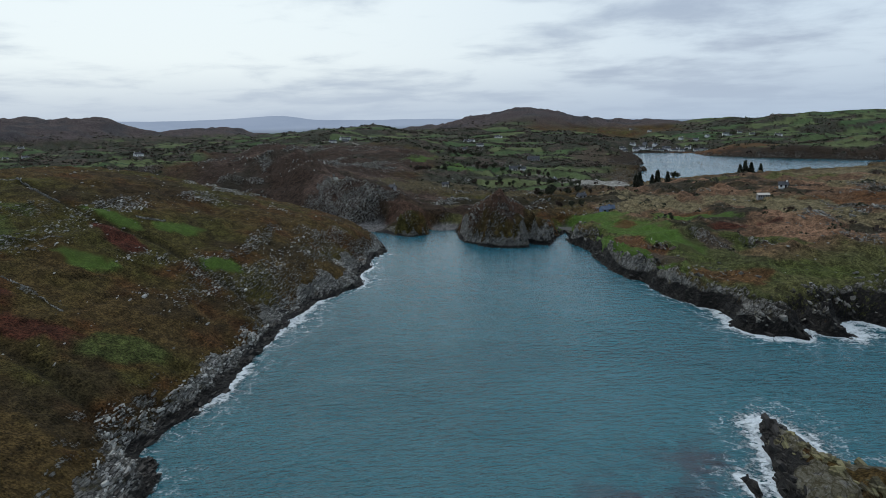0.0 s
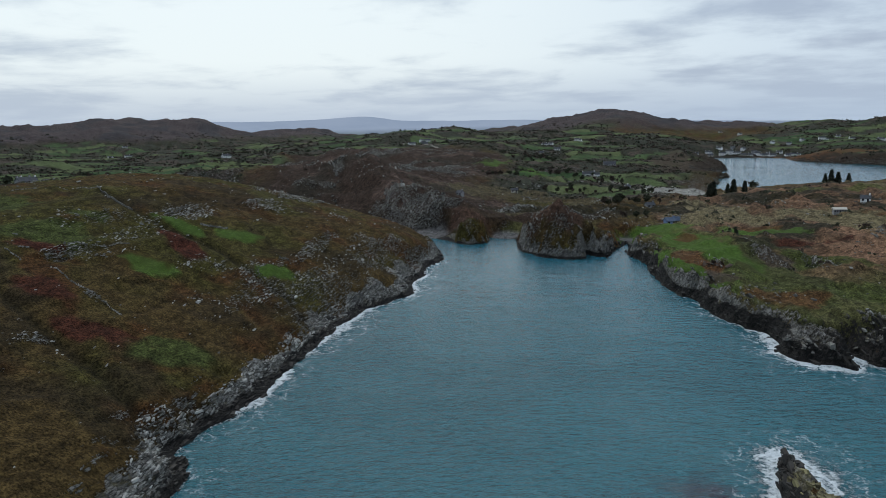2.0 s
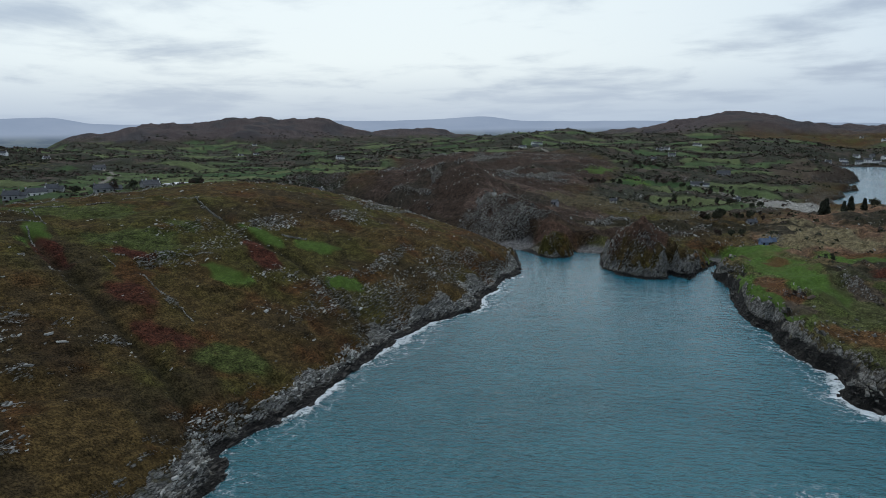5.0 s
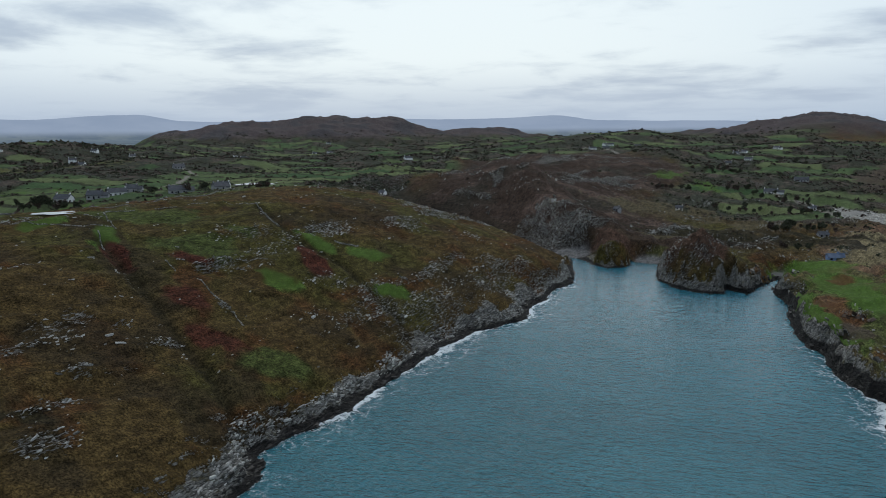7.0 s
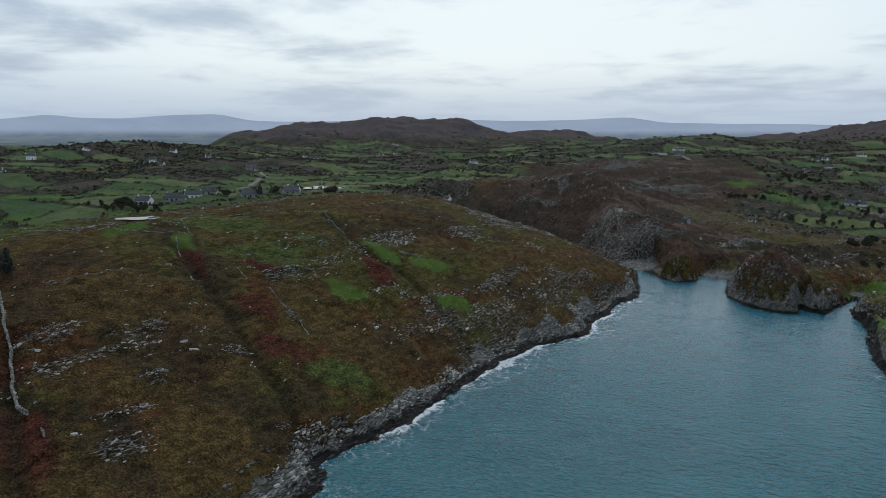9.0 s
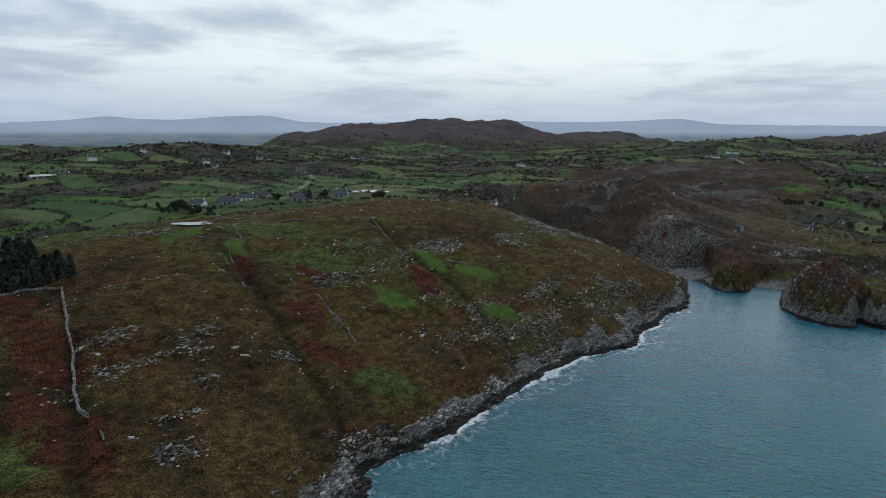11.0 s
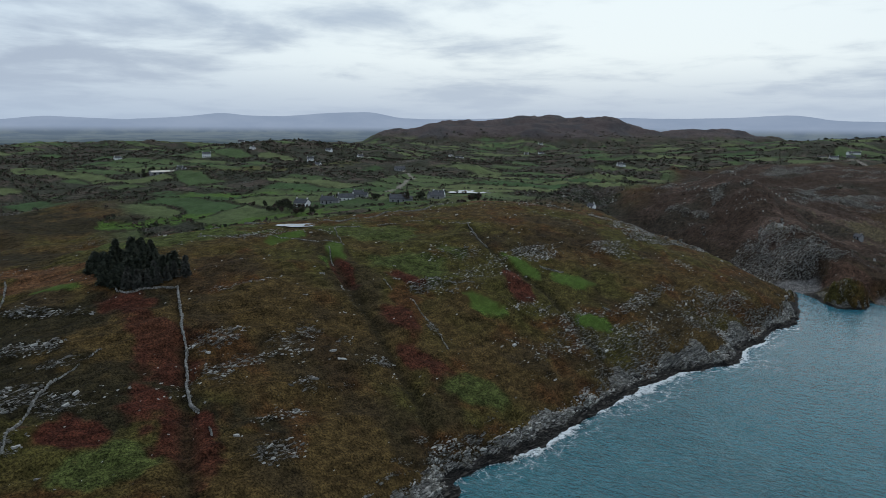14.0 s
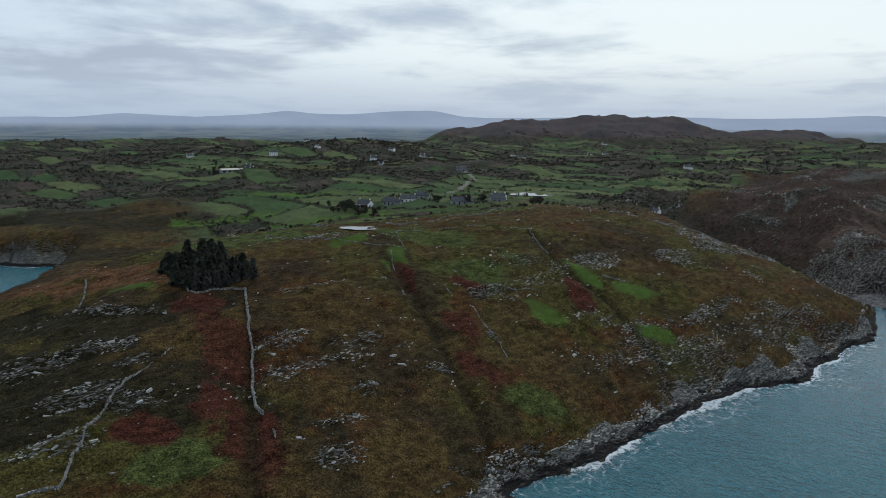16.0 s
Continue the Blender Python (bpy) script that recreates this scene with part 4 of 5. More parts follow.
for share, lift, up_crest in ((0.0, 2, 0), (0.35, 10, 0), (0.7, 20, 0), (0.93, 27, 0.0), (1.0, 20, 0.16), (1.04, 0, 0.66), (1.08, 0, 1.0), (1.11, -40, 0.9)):
    a = np.radians(bearing)
    radius = inner + (4500 - inner) * min(share, 1.0) + 4500 * max(share - 1.0, 0) * 0.6
    co.append(np.stack([CENTRE[0] - radius * np.sin(a), CENTRE[1] + radius * np.cos(a), crest * up_crest + lift + (5.0 * layered(bearing * 9, bearing * 0 + share * 90, 30, 3, 305) if 0 < share < 1 else 0.0)], 1))
n, deep = len(bearing), len(co)
k = np.arange(deep - 1)[:, None] * n + np.arange(n - 1)[None, :]
faces = np.stack([k, k + 1, k + 1 + n, k + n], -1).reshape(-1, 4)
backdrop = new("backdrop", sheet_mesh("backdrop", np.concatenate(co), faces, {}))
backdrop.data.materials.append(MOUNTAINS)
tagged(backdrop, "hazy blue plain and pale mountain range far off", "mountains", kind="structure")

# ---- lakes ----
def pool(name, x, y, long, wide, turn, label):
    z = min(height_at(x + dx, y + dy) for dx in (-long * 0.5, 0, long * 0.5) for dy in (-3, 0, 3)) + 0.75
    bm = bmesh.new()
    ring = []
    for i in range(48):
        a = math.tau * i / 48
        r = 1 + 0.16 * math.sin(3 * a + x) + 0.09 * math.sin(7 * a + y)
        ring.append(bm.verts.new((long * r * math.cos(a), wide * r * math.sin(a), 0)))
    bm.faces.new(ring)
    ob = part(name, bm, POOL_WATER)
    ob.matrix_basis = pose(x, y, z, 0, 0, turn)
    return tagged(ob, label, "water", kind="structure")


made, g = material("still_water")
finish(g, (0.05, 0.06, 0.065, 1), 0.06, g.noise(g.add("ShaderNodeNewGeometry").outputs["Position"], 0.8, 3.0), 0.05, 0.1, spec=0.6)
POOL_WATER = made
pool("pond", -252, 126, 10, 5.0, 60, "small still pond reflecting the pale sky")
pool("lake", -450, 370, 26, 13, 50, "small grey lake beside the farm houses")


# ---- houses ----
def gable_roof(x0, x1, y0, y1, z0, z1, over=0.35, thick=0.22):
    """Two sloping slabs with eaves, ridge along x."""
    bm = bmesh.new()
    mid = (y0 + y1) / 2
    fall = (z1 - z0) / (mid - y0) * over
    for ya, yb in ((y0 - over, mid), (y1 + over, mid)):
        top = [bm.verts.new(p) for p in ((x0 - over, ya, z0 - fall + thick), (x1 + over, ya, z0 - fall + thick), (x1 + over, yb, z1 + thick), (x0 - over, yb, z1 + thick))]
        low = [bm.verts.new((v.co.x, v.co.y, v.co.z - thick)) for v in top]
        bm.faces.new(top), bm.faces.new(low[::-1])
        for i in range(4):
            bm.faces.new((top[i], low[i], low[(i + 1) % 4], top[(i + 1) % 4]))
    bmesh.ops.recalc_face_normals(bm, faces=bm.faces[:])
    return bm


def gabled_walls(x0, x1, y0, y1, z0, z1, peak):
    bm = bmesh.new()
    vs = boxed(bm, x0, x1, y0, y1, z0, z1)
    mid = (y0 + y1) / 2
    a, b = bm.verts.new((x0, mid, peak)), bm.verts.new((x1, mid, peak))
    bm.faces.new((vs[7], vs[4], a)), bm.faces.new((vs[5], vs[6], b))
    bm.faces.new((vs[4], vs[5], b, a)), bm.faces.new((vs[6], vs[7], a, b))
    return bm


def house(x, y, length, turn, walls, roofing, label, storeys=1, wing=False, group="", near=False):
    ob = thing("house", (x, y, height_at(x, y) - 0.2), label, "house", group, turn)
    deep, tall = (6.4, 2.7 * storeys + 0.3) if length > 7.5 else (4.4, 2.3)
    half = length / 2
    part("wall", gabled_walls(-half, half, -deep / 2, deep / 2, -1.6, tall, tall + deep * 0.39), walls, ob)
    part("roof", gable_roof(-half, half, -deep / 2, deep / 2, tall, tall + deep * 0.39), roofing, ob)
    for cx in ((-half + 0.5, half - 0.5) if length > 7.5 else (half - 0.6,)):
        bm = bmesh.new()
        top = tall + deep * 0.39 + 0.9
        boxed(bm, cx - 0.4, cx + 0.4, -0.35, 0.35, top - 2.0, top)
        boxed(bm, cx - 0.5, cx + 0.5, -0.45, 0.45, top - 0.1, top + 0.1)
        chimney = part("chimney", bm, walls, ob)
        bm = bmesh.new()
        bmesh.ops.create_cone(bm, cap_ends=True, segments=8, radius1=0.16, radius2=0.13, depth=0.5, matrix=Matrix.Translation((cx, 0, top + 0.34)))
        part("chimney_pot", bm, CLAY, chimney, "red clay pot")
    for side in (-1, 1):
        for floor in range(storeys):
            count = max(2, int(length / 2.8))
            for i in range(count):
                wx = -half + (i + 0.5) * length / count
                door = floor == 0 and i == count // 2
                bm = bmesh.new()
                y0, y1 = sorted((side * (deep / 2 - 0.04), side * (deep / 2 + 0.05)))
                if door:
                    boxed(bm, wx - 0.5, wx + 0.5, y0, y1, 0.1, 2.15)
                else:
                    boxed(bm, wx - 0.55, wx + 0.55, y0, y1, 2.7 * floor + 0.9, 2.7 * floor + 2.0)
                part("door" if door else "window", bm, GLASS, ob)
    if wing:
        w = min(length * 0.42, 6.0)
        part("wing_wall", gabled_walls(half - 0.3, half + w, -deep / 2 + 0.7, deep / 2 - 0.7, -1.6, 2.5, 4.3), walls, ob)
        part("wing_roof", gable_roof(half - 0.3, half + w, -deep / 2 + 0.7, deep / 2 - 0.7, 2.5, 4.3), roofing, ob)
    return ob


rnd = random.Random(7)
house(-30, 414, 5.6, 30, BLUE_WALL, BLUE_SLATE, "low blue boarded cottage with a slate-blue roof beside a green lawn", wing=True)
# x, y, length, walls (w white, c cream, g grey), storeys
FARM_HOUSES = [(-1102, 310, 13, "w", 2), (-1002, 445, 10, "w", 2), (-833, 385, 9, "w", 1), (-894, 222, 8, "w", 1), (-422, 197, 10, "w", 1), (-421, 216, 9, "g", 1), (-437, 238, 12, "w", 1), (-448, 254, 8, "g", 1), (-381, 251, 11, "g", 1), (-390, 287, 8, "g", 1),
               (-1376, 452, 12, "w", 1), (-733, 454, 13, "g", 1), (-974, 519, 9, "w", 1), (-1109, 525, 11, "w", 1), (-362, 421, 5.5, "w", 1), (-830, 1046, 9, "w", 1), (-407, 302, 9, "w", 1), (-693, 813, 9, "w", 1), (-1161, 404, 9, "w", 1), (-1180, 191, 11, "w", 1)]
HILL_HOUSES = [(-1358, 975, 14, "w", 1), (-1484, 1296, 13, "w", 1), (-1482, 1347, 13, "w", 1), (-697, 1383, 14, "w", 1), (-615, 1271, 15, "w", 1), (-661, 1444, 13, "w", 1), (-612, 1319, 10, "g", 1), (-611, 1475, 16, "w", 1), (-672, 1437, 13, "w", 1), (-359, 1380, 11, "w", 1),
               (-344, 1281, 10, "w", 1), (-287, 1156, 12, "w", 1), (-295, 1086, 8, "c", 1), (-327, 1474, 12, "w", 1), (-365, 1862, 14, "w", 1), (-150, 759, 13, "w", 1), (-153, 897, 15, "g", 1), (-1494, 1043, 13, "w", 1), (-1652, 1494, 15, "w", 1), (-362, 1803, 13, "w", 1)]
EAST_HOUSES = [(72, 469, 5, "w", 1), (-53, 507, 6, "g", 1), (-207, 532, 5, "g", 1), (-184, 605, 6, "c", 1), (-100, 699, 6, "w", 1), (-75, 2181, 13, "w", 1), (-20, 2015, 13, "w", 1), (51, 1683, 11, "w", 1), (84, 1695, 11, "w", 1), (111, 1748, 11, "w", 1),
               (149, 1725, 14, "w", 2), (210, 1768, 12, "w", 1), (251, 1685, 11, "w", 1), (243, 1414, 10, "w", 1), (264, 1433, 14, "w", 1), (371, 1601, 15, "g", 1), (190, 1835, 10, "w", 1)]
VILLAGE = [(-102, 1311, 11, "w", 1), (-76, 1197, 9, "w", 1), (-88, 1452, 10, "w", 1), (-62, 1462, 10, "c", 1), (-41, 1475, 13, "w", 2), (-30, 1520, 14, "w", 2), (-14, 1500, 11, "w", 2), (-4, 1468, 11, "c", 1), (9, 1462, 10, "w", 1), (20, 1470, 11, "w", 2),
           (33, 1460, 11, "w", 1), (46, 1452, 11, "w", 1), (60, 1520, 11, "w", 2), (72, 1450, 10, "w", 1), (-25, 1556, 10, "g", 1), (-50, 1540, 12, "w", 1), (-5, 1545, 12, "w", 1), (15, 1530, 10, "g", 1), (-70, 1500, 9, "w", 1), (40, 1500, 10, "w", 1), (84, 1478, 12, "w", 1)]
WALLS = {"w": (RENDERED, "white-rendered"), "c": (CREAM, "cream-rendered"), "g": (GREY_WALL, "grey-rendered")}
for homes, group, place in ((FARM_HOUSES, "farm houses behind the headland", "among dark scrub"), (HILL_HOUSES, "houses on the far hills", "on a far green hillside"), (EAST_HOUSES, "houses on the east land", "on rough heath"), (VILLAGE, "village houses by the bay", "in the bay village")):
    for x, y, long, wall, storeys in homes:
        face = math.degrees(math.atan2(y, x - 20)) - 90 + rnd.choice((-35, -15, 0, 10, 25, 60))
        house(x, y, long, face, WALLS[wall][0], SLATE, "%s %s slate-roofed house %s" % (WALLS[wall][1], "two-storey" if storeys == 2 else "single-storey", place), storeys, rnd.random() < 0.4, group)


def long_shed(x, y, length, turn, label, deep=5.0, tall=3.2):
    ob = thing("shed", (x, y, height_at(x, y) - 0.3), label, "shed", "", turn)
    part("wall", gabled_walls(-length / 2, length / 2, -deep, deep, -1.5, tall, tall * 1.5), GREY_WALL, ob)
    part("roof", gable_roof(-length / 2, length / 2, -deep, deep, tall, tall * 1.5), CREAM, ob)
    for i in range(5):
        bm = bmesh.new()
        boxed(bm, -length / 2 + length * (i + 0.3) / 5, -length / 2 + length * (i + 0.75) / 5, -deep - 0.06, -deep + 0.05, 0.1, tall * 0.8)
        part("door", bm, GLASS, ob)
    return ob


long_shed(-897, 203, 36, 100, "long pale-roofed farm shed beside a mown field")
long_shed(54, 419, 6, 10, "low pale-roofed shed on rust-brown heath", 1.6, 1.5)


# ---- dry stone walls ----
CUBE = np.array([(-1, -1, -1), (1, -1, -1), (1, 1, -1), (-1, 1, -1), (-1, -1, 1), (1, -1, 1), (1, 1, 1), (-1, 1, 1)], float) * 0.5
CUBE_FACES = np.array([(3, 2, 1, 0), (4, 5, 6, 7), (0, 1, 5, 4), (1, 2, 6, 5), (2, 3, 7, 6), (3, 0, 4, 7)])


def stones(centres, sizes, seed, lean=0.35, strike=None):
    """Jittered blocks at the given places, lying any way or along the strike of the beds: corners and faces."""
    r = np.random.RandomState(seed)
    n = len(centres)
    v = CUBE[None] * (1 + r.uniform(-0.38, 0.22, (n, 8, 3)))
    v = v * sizes[:, None, :]
    a = r.uniform(0, math.tau, n) if strike is None else r.normal(radians(strike), 0.17, n)
    b = r.normal(0, lean, n)
    ca, sa, cb, sb = np.cos(a), np.sin(a), np.cos(b), np.sin(b)
    x, y, z = v[..., 0], v[..., 1], v[..., 2]
    x, z = x * cb[:, None] + z * sb[:, None], -x * sb[:, None] + z * cb[:, None]
    x, y = x * ca[:, None] - y * sa[:, None], x * sa[:, None] + y * ca[:, None]
    v = np.stack([x, y, z], -1) + centres[:, None, :]
    f = (np.arange(n) * 8)[:, None, None] + CUBE_FACES[None]
    return v.reshape(-1, 3), f.reshape(-1, 4)


def stone_wall(line, tall, label, seed, gaps, mat):
    r = np.random.RandomState(seed)
    px, py, ps = [], [], []
    for (ax, ay), (bx, by) in zip(line, line[1:]):
        n = max(2, int(math.hypot(bx - ax, by - ay) / 0.42))
        t = (np.arange(n) + 0.5) / n
        px.append(ax + (bx - ax) * t), py.append(ay + (by - ay) * t)
    x, y = np.concatenate(px), np.concatenate(py)
    x, y = x + 0.35 * soft_noise(x, y, 6, 311 + seed), y + 0.35 * soft_noise(x, y, 6, 321 + seed)
    keep = soft_noise(x, y, 5, 331 + seed) > -1 + 2 * gaps
    x, y = x[keep], y[keep]
    z = sampled(gz, x, y)
    centres, sizes = [], []
    courses = max(1, int(tall / 0.38))
    for c in range(courses):
        drop = r.uniform(0, 1, len(x)) < (0.9 if c == courses - 1 else 1.0)
        k = np.nonzero(drop)[0]
        for side in ((-0.12, 0.12) if tall > 1.0 else (0.0,)):
            centres.append(np.stack([x[k] + r.normal(0, 0.07, len(k)) + side, y[k] + r.normal(0, 0.07, len(k)) + side * 0.5, z[k] + 0.12 + c * 0.36], 1))
            sizes.append(np.stack([r.uniform(0.3, 0.5, len(k)), r.uniform(0.22, 0.36, len(k)), r.uniform(0.34, 0.48, len(k))], 1))
    v, f = stones(np.concatenate(centres), np.concatenate(sizes), seed, 0.15)
    ob = new("dry_stone_wall", sheet_mesh("dry_stone_wall", v, f, {}))
    ob.data.polygons.foreach_set("use_smooth", np.zeros(len(f), bool))
    ob.data.materials.append(mat)
    return tagged(ob, label, "wall", "dry stone walls")


PALE_WALL = plain_stone("weathered_wall_stone", (0.08, 0.077, 0.066, 1), (0.34, 0.33, 0.30, 1), 1.5)
LOW, TALL = "low tumbled dry-stone wall across the heath", "pale lichened dry-stone wall beside red bracken"
STONE_WALLS = [
    ([(-182, 59), (-167, 56), (-148, 53), (-132, 49), (-124, 48), (-120, 49)], 1.3, TALL, 0.0), ([(-120, 49), (-115, 50), (-110, 49)], 0.8, LOW, 0.2), ([(-95, -16), (-108, 0), (-107, 5), (-119, 9), (-137, 17), (-144, 22)], 0.9, LOW, 0.08),
    ([(-144, 22), (-152, 30), (-156, 36)], 0.6, LOW, 0.3), ([(-198, 42), (-187, 42), (-184, 46), (-182, 59)], 1.0, LOW, 0.12), ([(-206, 121), (-191, 116), (-173, 112), (-166, 112)], 0.4, LOW, 0.5), ([(-232, 135), (-210, 128), (-194, 127), (-187, 132), (-178, 130), (-172, 130)], 0.4, LOW, 0.4),
    ([(-226, 14), (-206, 13), (-198, 11)], 0.8, LOW, 0.2), ([(-148, 212), (-144, 213)], 0.8, LOW, 0.1), ([(-219, 196), (-200, 190), (-191, 190)], 0.8, LOW, 0.2), ([(-176, 203), (-173, 206), (-171, 212)], 0.8, LOW, 0.2),
    ([(-166, 134), (-154, 133), (-150, 133), (-146, 134), (-138, 132)], 0.6, LOW, 0.35), ([(-232, 135), (-236, 165), (-232, 185), (-219, 196)], 0.7, LOW, 0.25), ([(-255, 140), (-262, 165), (-275, 200), (-300, 240)], 0.8, LOW, 0.2), ([(-245, 300), (-262, 330), (-270, 370), (-255, 400)], 0.8, LOW, 0.25),
    ([(-178, 130), (-176, 150), (-170, 165)], 0.6, LOW, 0.45), ([(-210, 128), (-225, 100), (-240, 80)], 0.7, LOW, 0.3), ([(-144, 150), (-140, 158), (-132, 168)], 0.5, LOW, 0.45), ([(-265, 118), (-300, 100), (-350, 95)], 0.8, LOW, 0.2),
]
for i, (line, tall, label, gaps) in enumerate(STONE_WALLS):
    stone_wall(line, tall, label, 400 + i, gaps, FIELDSTONE if tall > 0.85 else PALE_WALL)

# ---- broken ledges, loose stone and shore slabs, all lying along the beds ----
PALE = plain_stone("pale_ledge_stone", (0.09, 0.085, 0.072, 1), (0.47, 0.46, 0.42, 1), 1.2)
r = np.random.RandomState(11)


def scatter(n, x0, x1, y0, y1, density):
    """Places in a stretch of land, kept by density(x, y, height, metres inland, rockiness)."""
    x, y = r.uniform(x0, x1, n), r.uniform(y0, y1, n)
    z, s, k = sampled(gz, x, y), sampled(inland, x, y), sampled(rocky, x, y)
    keep = r.uniform(0, 1, n) < density(x, y, z, s, k)
    return x[keep], y[keep], z[keep], s[keep]


def on_headland(x, y, z, s, k):
    along, over = turned(x, y, 100)
    bed = ridges(along / 3.0, over, 4.5, 2, 411)
    knot = layered(along / 2.0, over, 9, 3, 413)
    lawn = sampled(lush, x, y)
    return (0.75 * step(0.25, 0.75, k) * step(0.05, 0.5, bed + 0.7 * knot) + 0.10 * step(0.36, 0.5, knot) * step(0.1, 0.5, bed) + 0.006) * step(8, 18, s) * (1 - lawn)


def on_moor(x, y, z, s, k):
    knot = layered(x, y, 16, 3, 417)
    return (0.5 * step(0.2, 0.7, k) * step(0.0, 0.4, knot) + 0.10 * step(0.3, 0.45, knot) + 0.004) * (s > 7) * (z > 4) * (1 - sampled(lush, x, y))


def on_shore(x, y, z, s, k):
    return 0.95 * step(2.0, 3.2, s) * (1 - step(5.2, 7.2, s + 5 * layered(x, y, 9, 2, 419)))


def at_tide(x, y, z, s, k):
    return 0.7 * step(-1.6, 0.2, s + 2.5 * layered(x, y, 6, 2, 421)) * (1 - step(2.0, 3.4, s))


def on_cliff(x, y, z, s, k):
    along, over = turned(x, y, 114)
    rib = ridges(along / 4.0, over, 5.0, 2, 427) + 0.5 * layered(x, y, 14, 2, 429)
    return 0.45 * step(0.1, 0.6, rib) * step(0.8, 2.0, s) * (1 - step(4.0, 10.0, s + 8 * layered(x, y, 8, 3, 423))) * (z > 1.6)


def at_cliff_foot(x, y, z, s, k):
    return 0.6 * step(-1.2, 0.4, s + 2.0 * layered(x, y, 5, 2, 425)) * (1 - step(1.5, 3.5, s)) * (z < 3.5)


CLIFF = plain_stone("dark_cliff_stone", (0.026, 0.024, 0.021, 1), (0.25, 0.24, 0.21, 1), 1.0)
LICHENED = plain_stone("lichened_rock", (0.045, 0.038, 0.022, 1), (0.27, 0.24, 0.12, 1), 1.0)
TIDE_ROCK = plain_stone("black_tide_rock", (0.006, 0.0055, 0.005, 1), (0.045, 0.040, 0.034, 1), 1.5, 0.7)
for name, area, rule, low, high, flat, turn, mat, label in (
        ("ledge_stones", (140000, -310, -70, -50, 330), on_headland, 0.14, 1.0, 0.7, 100, PALE, "pale grey lichened ledge stones breaking through the heath"),
        ("moor_stones", (80000, -420, -60, 330, 760), on_moor, 0.35, 1.9, 0.7, 118, BOULDER, "grey weathered stones and crags on the brown moor"),
        ("east_stones", (60000, -60, 130, 225, 520), on_moor, 0.25, 1.3, 0.62, 114, BOULDER, "grey outcrop stones among rust-brown heath above the cliffs"),
        ("tide_rocks", (60000, -145, -50, 10, 345), at_tide, 0.22, 1.1, 0.6, 98, TIDE_ROCK, "black wet rocks along the tide line"),
        ("cliff_blocks", (46000, -60, 110, 200, 400), on_cliff, 0.32, 1.7, 0.8, 114, CLIFF, "dark grey slanting rock blocks on the sea cliffs"),
        ("crag_blocks", (9000, -200, -40, 332, 425), on_cliff, 0.3, 1.7, 0.9, 118, CLIFF, "dark grey broken rock on the crags round the inlet head"),
        ("cliff_foot_rocks", (44000, -60, 110, 195, 400), at_cliff_foot, 0.3, 1.5, 0.7, 114, TIDE_ROCK, "black wet rocks at the foot of the cliffs"),
        ("skerry_blocks", (9000, 8, 60, 92, 152), on_cliff, 0.3, 1.5, 0.8, 112, LICHENED, "yellow-lichened rock ribs on the low skerry"),
        ("skerry_foot_rocks", (9000, 8, 60, 92, 155), at_cliff_foot, 0.26, 1.2, 0.7, 112, TIDE_ROCK, "black wet rocks round the low skerry"),
        ("shore_slabs", (90000, -145, -50, 10, 345), on_shore, 0.16, 0.75, 0.7, 98, PALE, "pale broken rock slabs in rows above the black tidal shelf")):
    tx, ty, th, ts = scatter(*area, rule)
    big = np.clip(np.exp(r.normal(math.log(low * 2.0), 0.48, len(tx))), low, high)
    sizes = np.stack([big * r.uniform(1.1, 2.8, len(tx)), big * r.uniform(0.5, 1.0, len(tx)), big * flat * r.uniform(0.6, 1.2, len(tx))], 1)
    v, f = stones(np.stack([tx, ty, th + 0.10 * big], 1), sizes, 12, 0.3, turn)
    soup(name, v, f, mat, label, "rocks")


# ---- trees and scrub ----
def sprays(n, seed, spot, size, flat=0.5):
    """Small folded leaf sprays: two triangles each, at the places that spot() gives."""
    r = np.random.RandomState(seed)
    c, outward = spot(r, n)
    d = outward + r.normal(0, 0.5, (n, 3))
    d /= np.linalg.norm(d, axis=1)[:, None]
    side = np.cross(d, r.normal(0, 1, (n, 3)))
    side /= np.linalg.norm(side, axis=1)[:, None]
    lift = np.cross(side, d)
    s = size * r.uniform(0.6, 1.3, n)[:, None]
    v = np.stack([c - d * s * 0.4, c + side * s * flat, c + d * s, c - side * s * flat + lift * s * 0.25], 1)
    f = (np.arange(n) * 4)[:, None] + np.array([0, 1, 2, 3])[None]
    return v.reshape(-1, 3), f


def conifer_crown(seed, tall, wide):
    def spot(r, n):
        t = r.uniform(0.0, 1.0, n) ** 1.25
        a = r.uniform(0, math.tau, n)
        layer = 0.75 + 0.25 * np.sin(t * 40 + a)
        rad = wide * (1 - t) ** 0.8 * r.uniform(0.35, 1.0, n) * layer + 0.08
        z = tall * (0.12 + 0.88 * t)
        out = np.stack([np.cos(a), np.sin(a), np.full(n, -0.25)], 1)
        return np.stack([rad * np.cos(a), rad * np.sin(a), z], 1), out
    return sprays(520, seed, spot, wide * 0.42)


def round_crown(seed, tall, wide):
    def spot(r, n):
        blobs = r.normal(0, 0.42, (9, 3)) * (wide, wide, tall * 0.28) + (0, 0, tall * 0.62)
        k = r.randint(0, 9, n)
        d = r.normal(0, 1, (n, 3))
        d /= np.linalg.norm(d, axis=1)[:, None]
        return blobs[k] + d * wide * 0.5 * r.uniform(0.6, 1.05, n)[:, None], d
    return sprays(460, seed, spot, wide * 0.3)


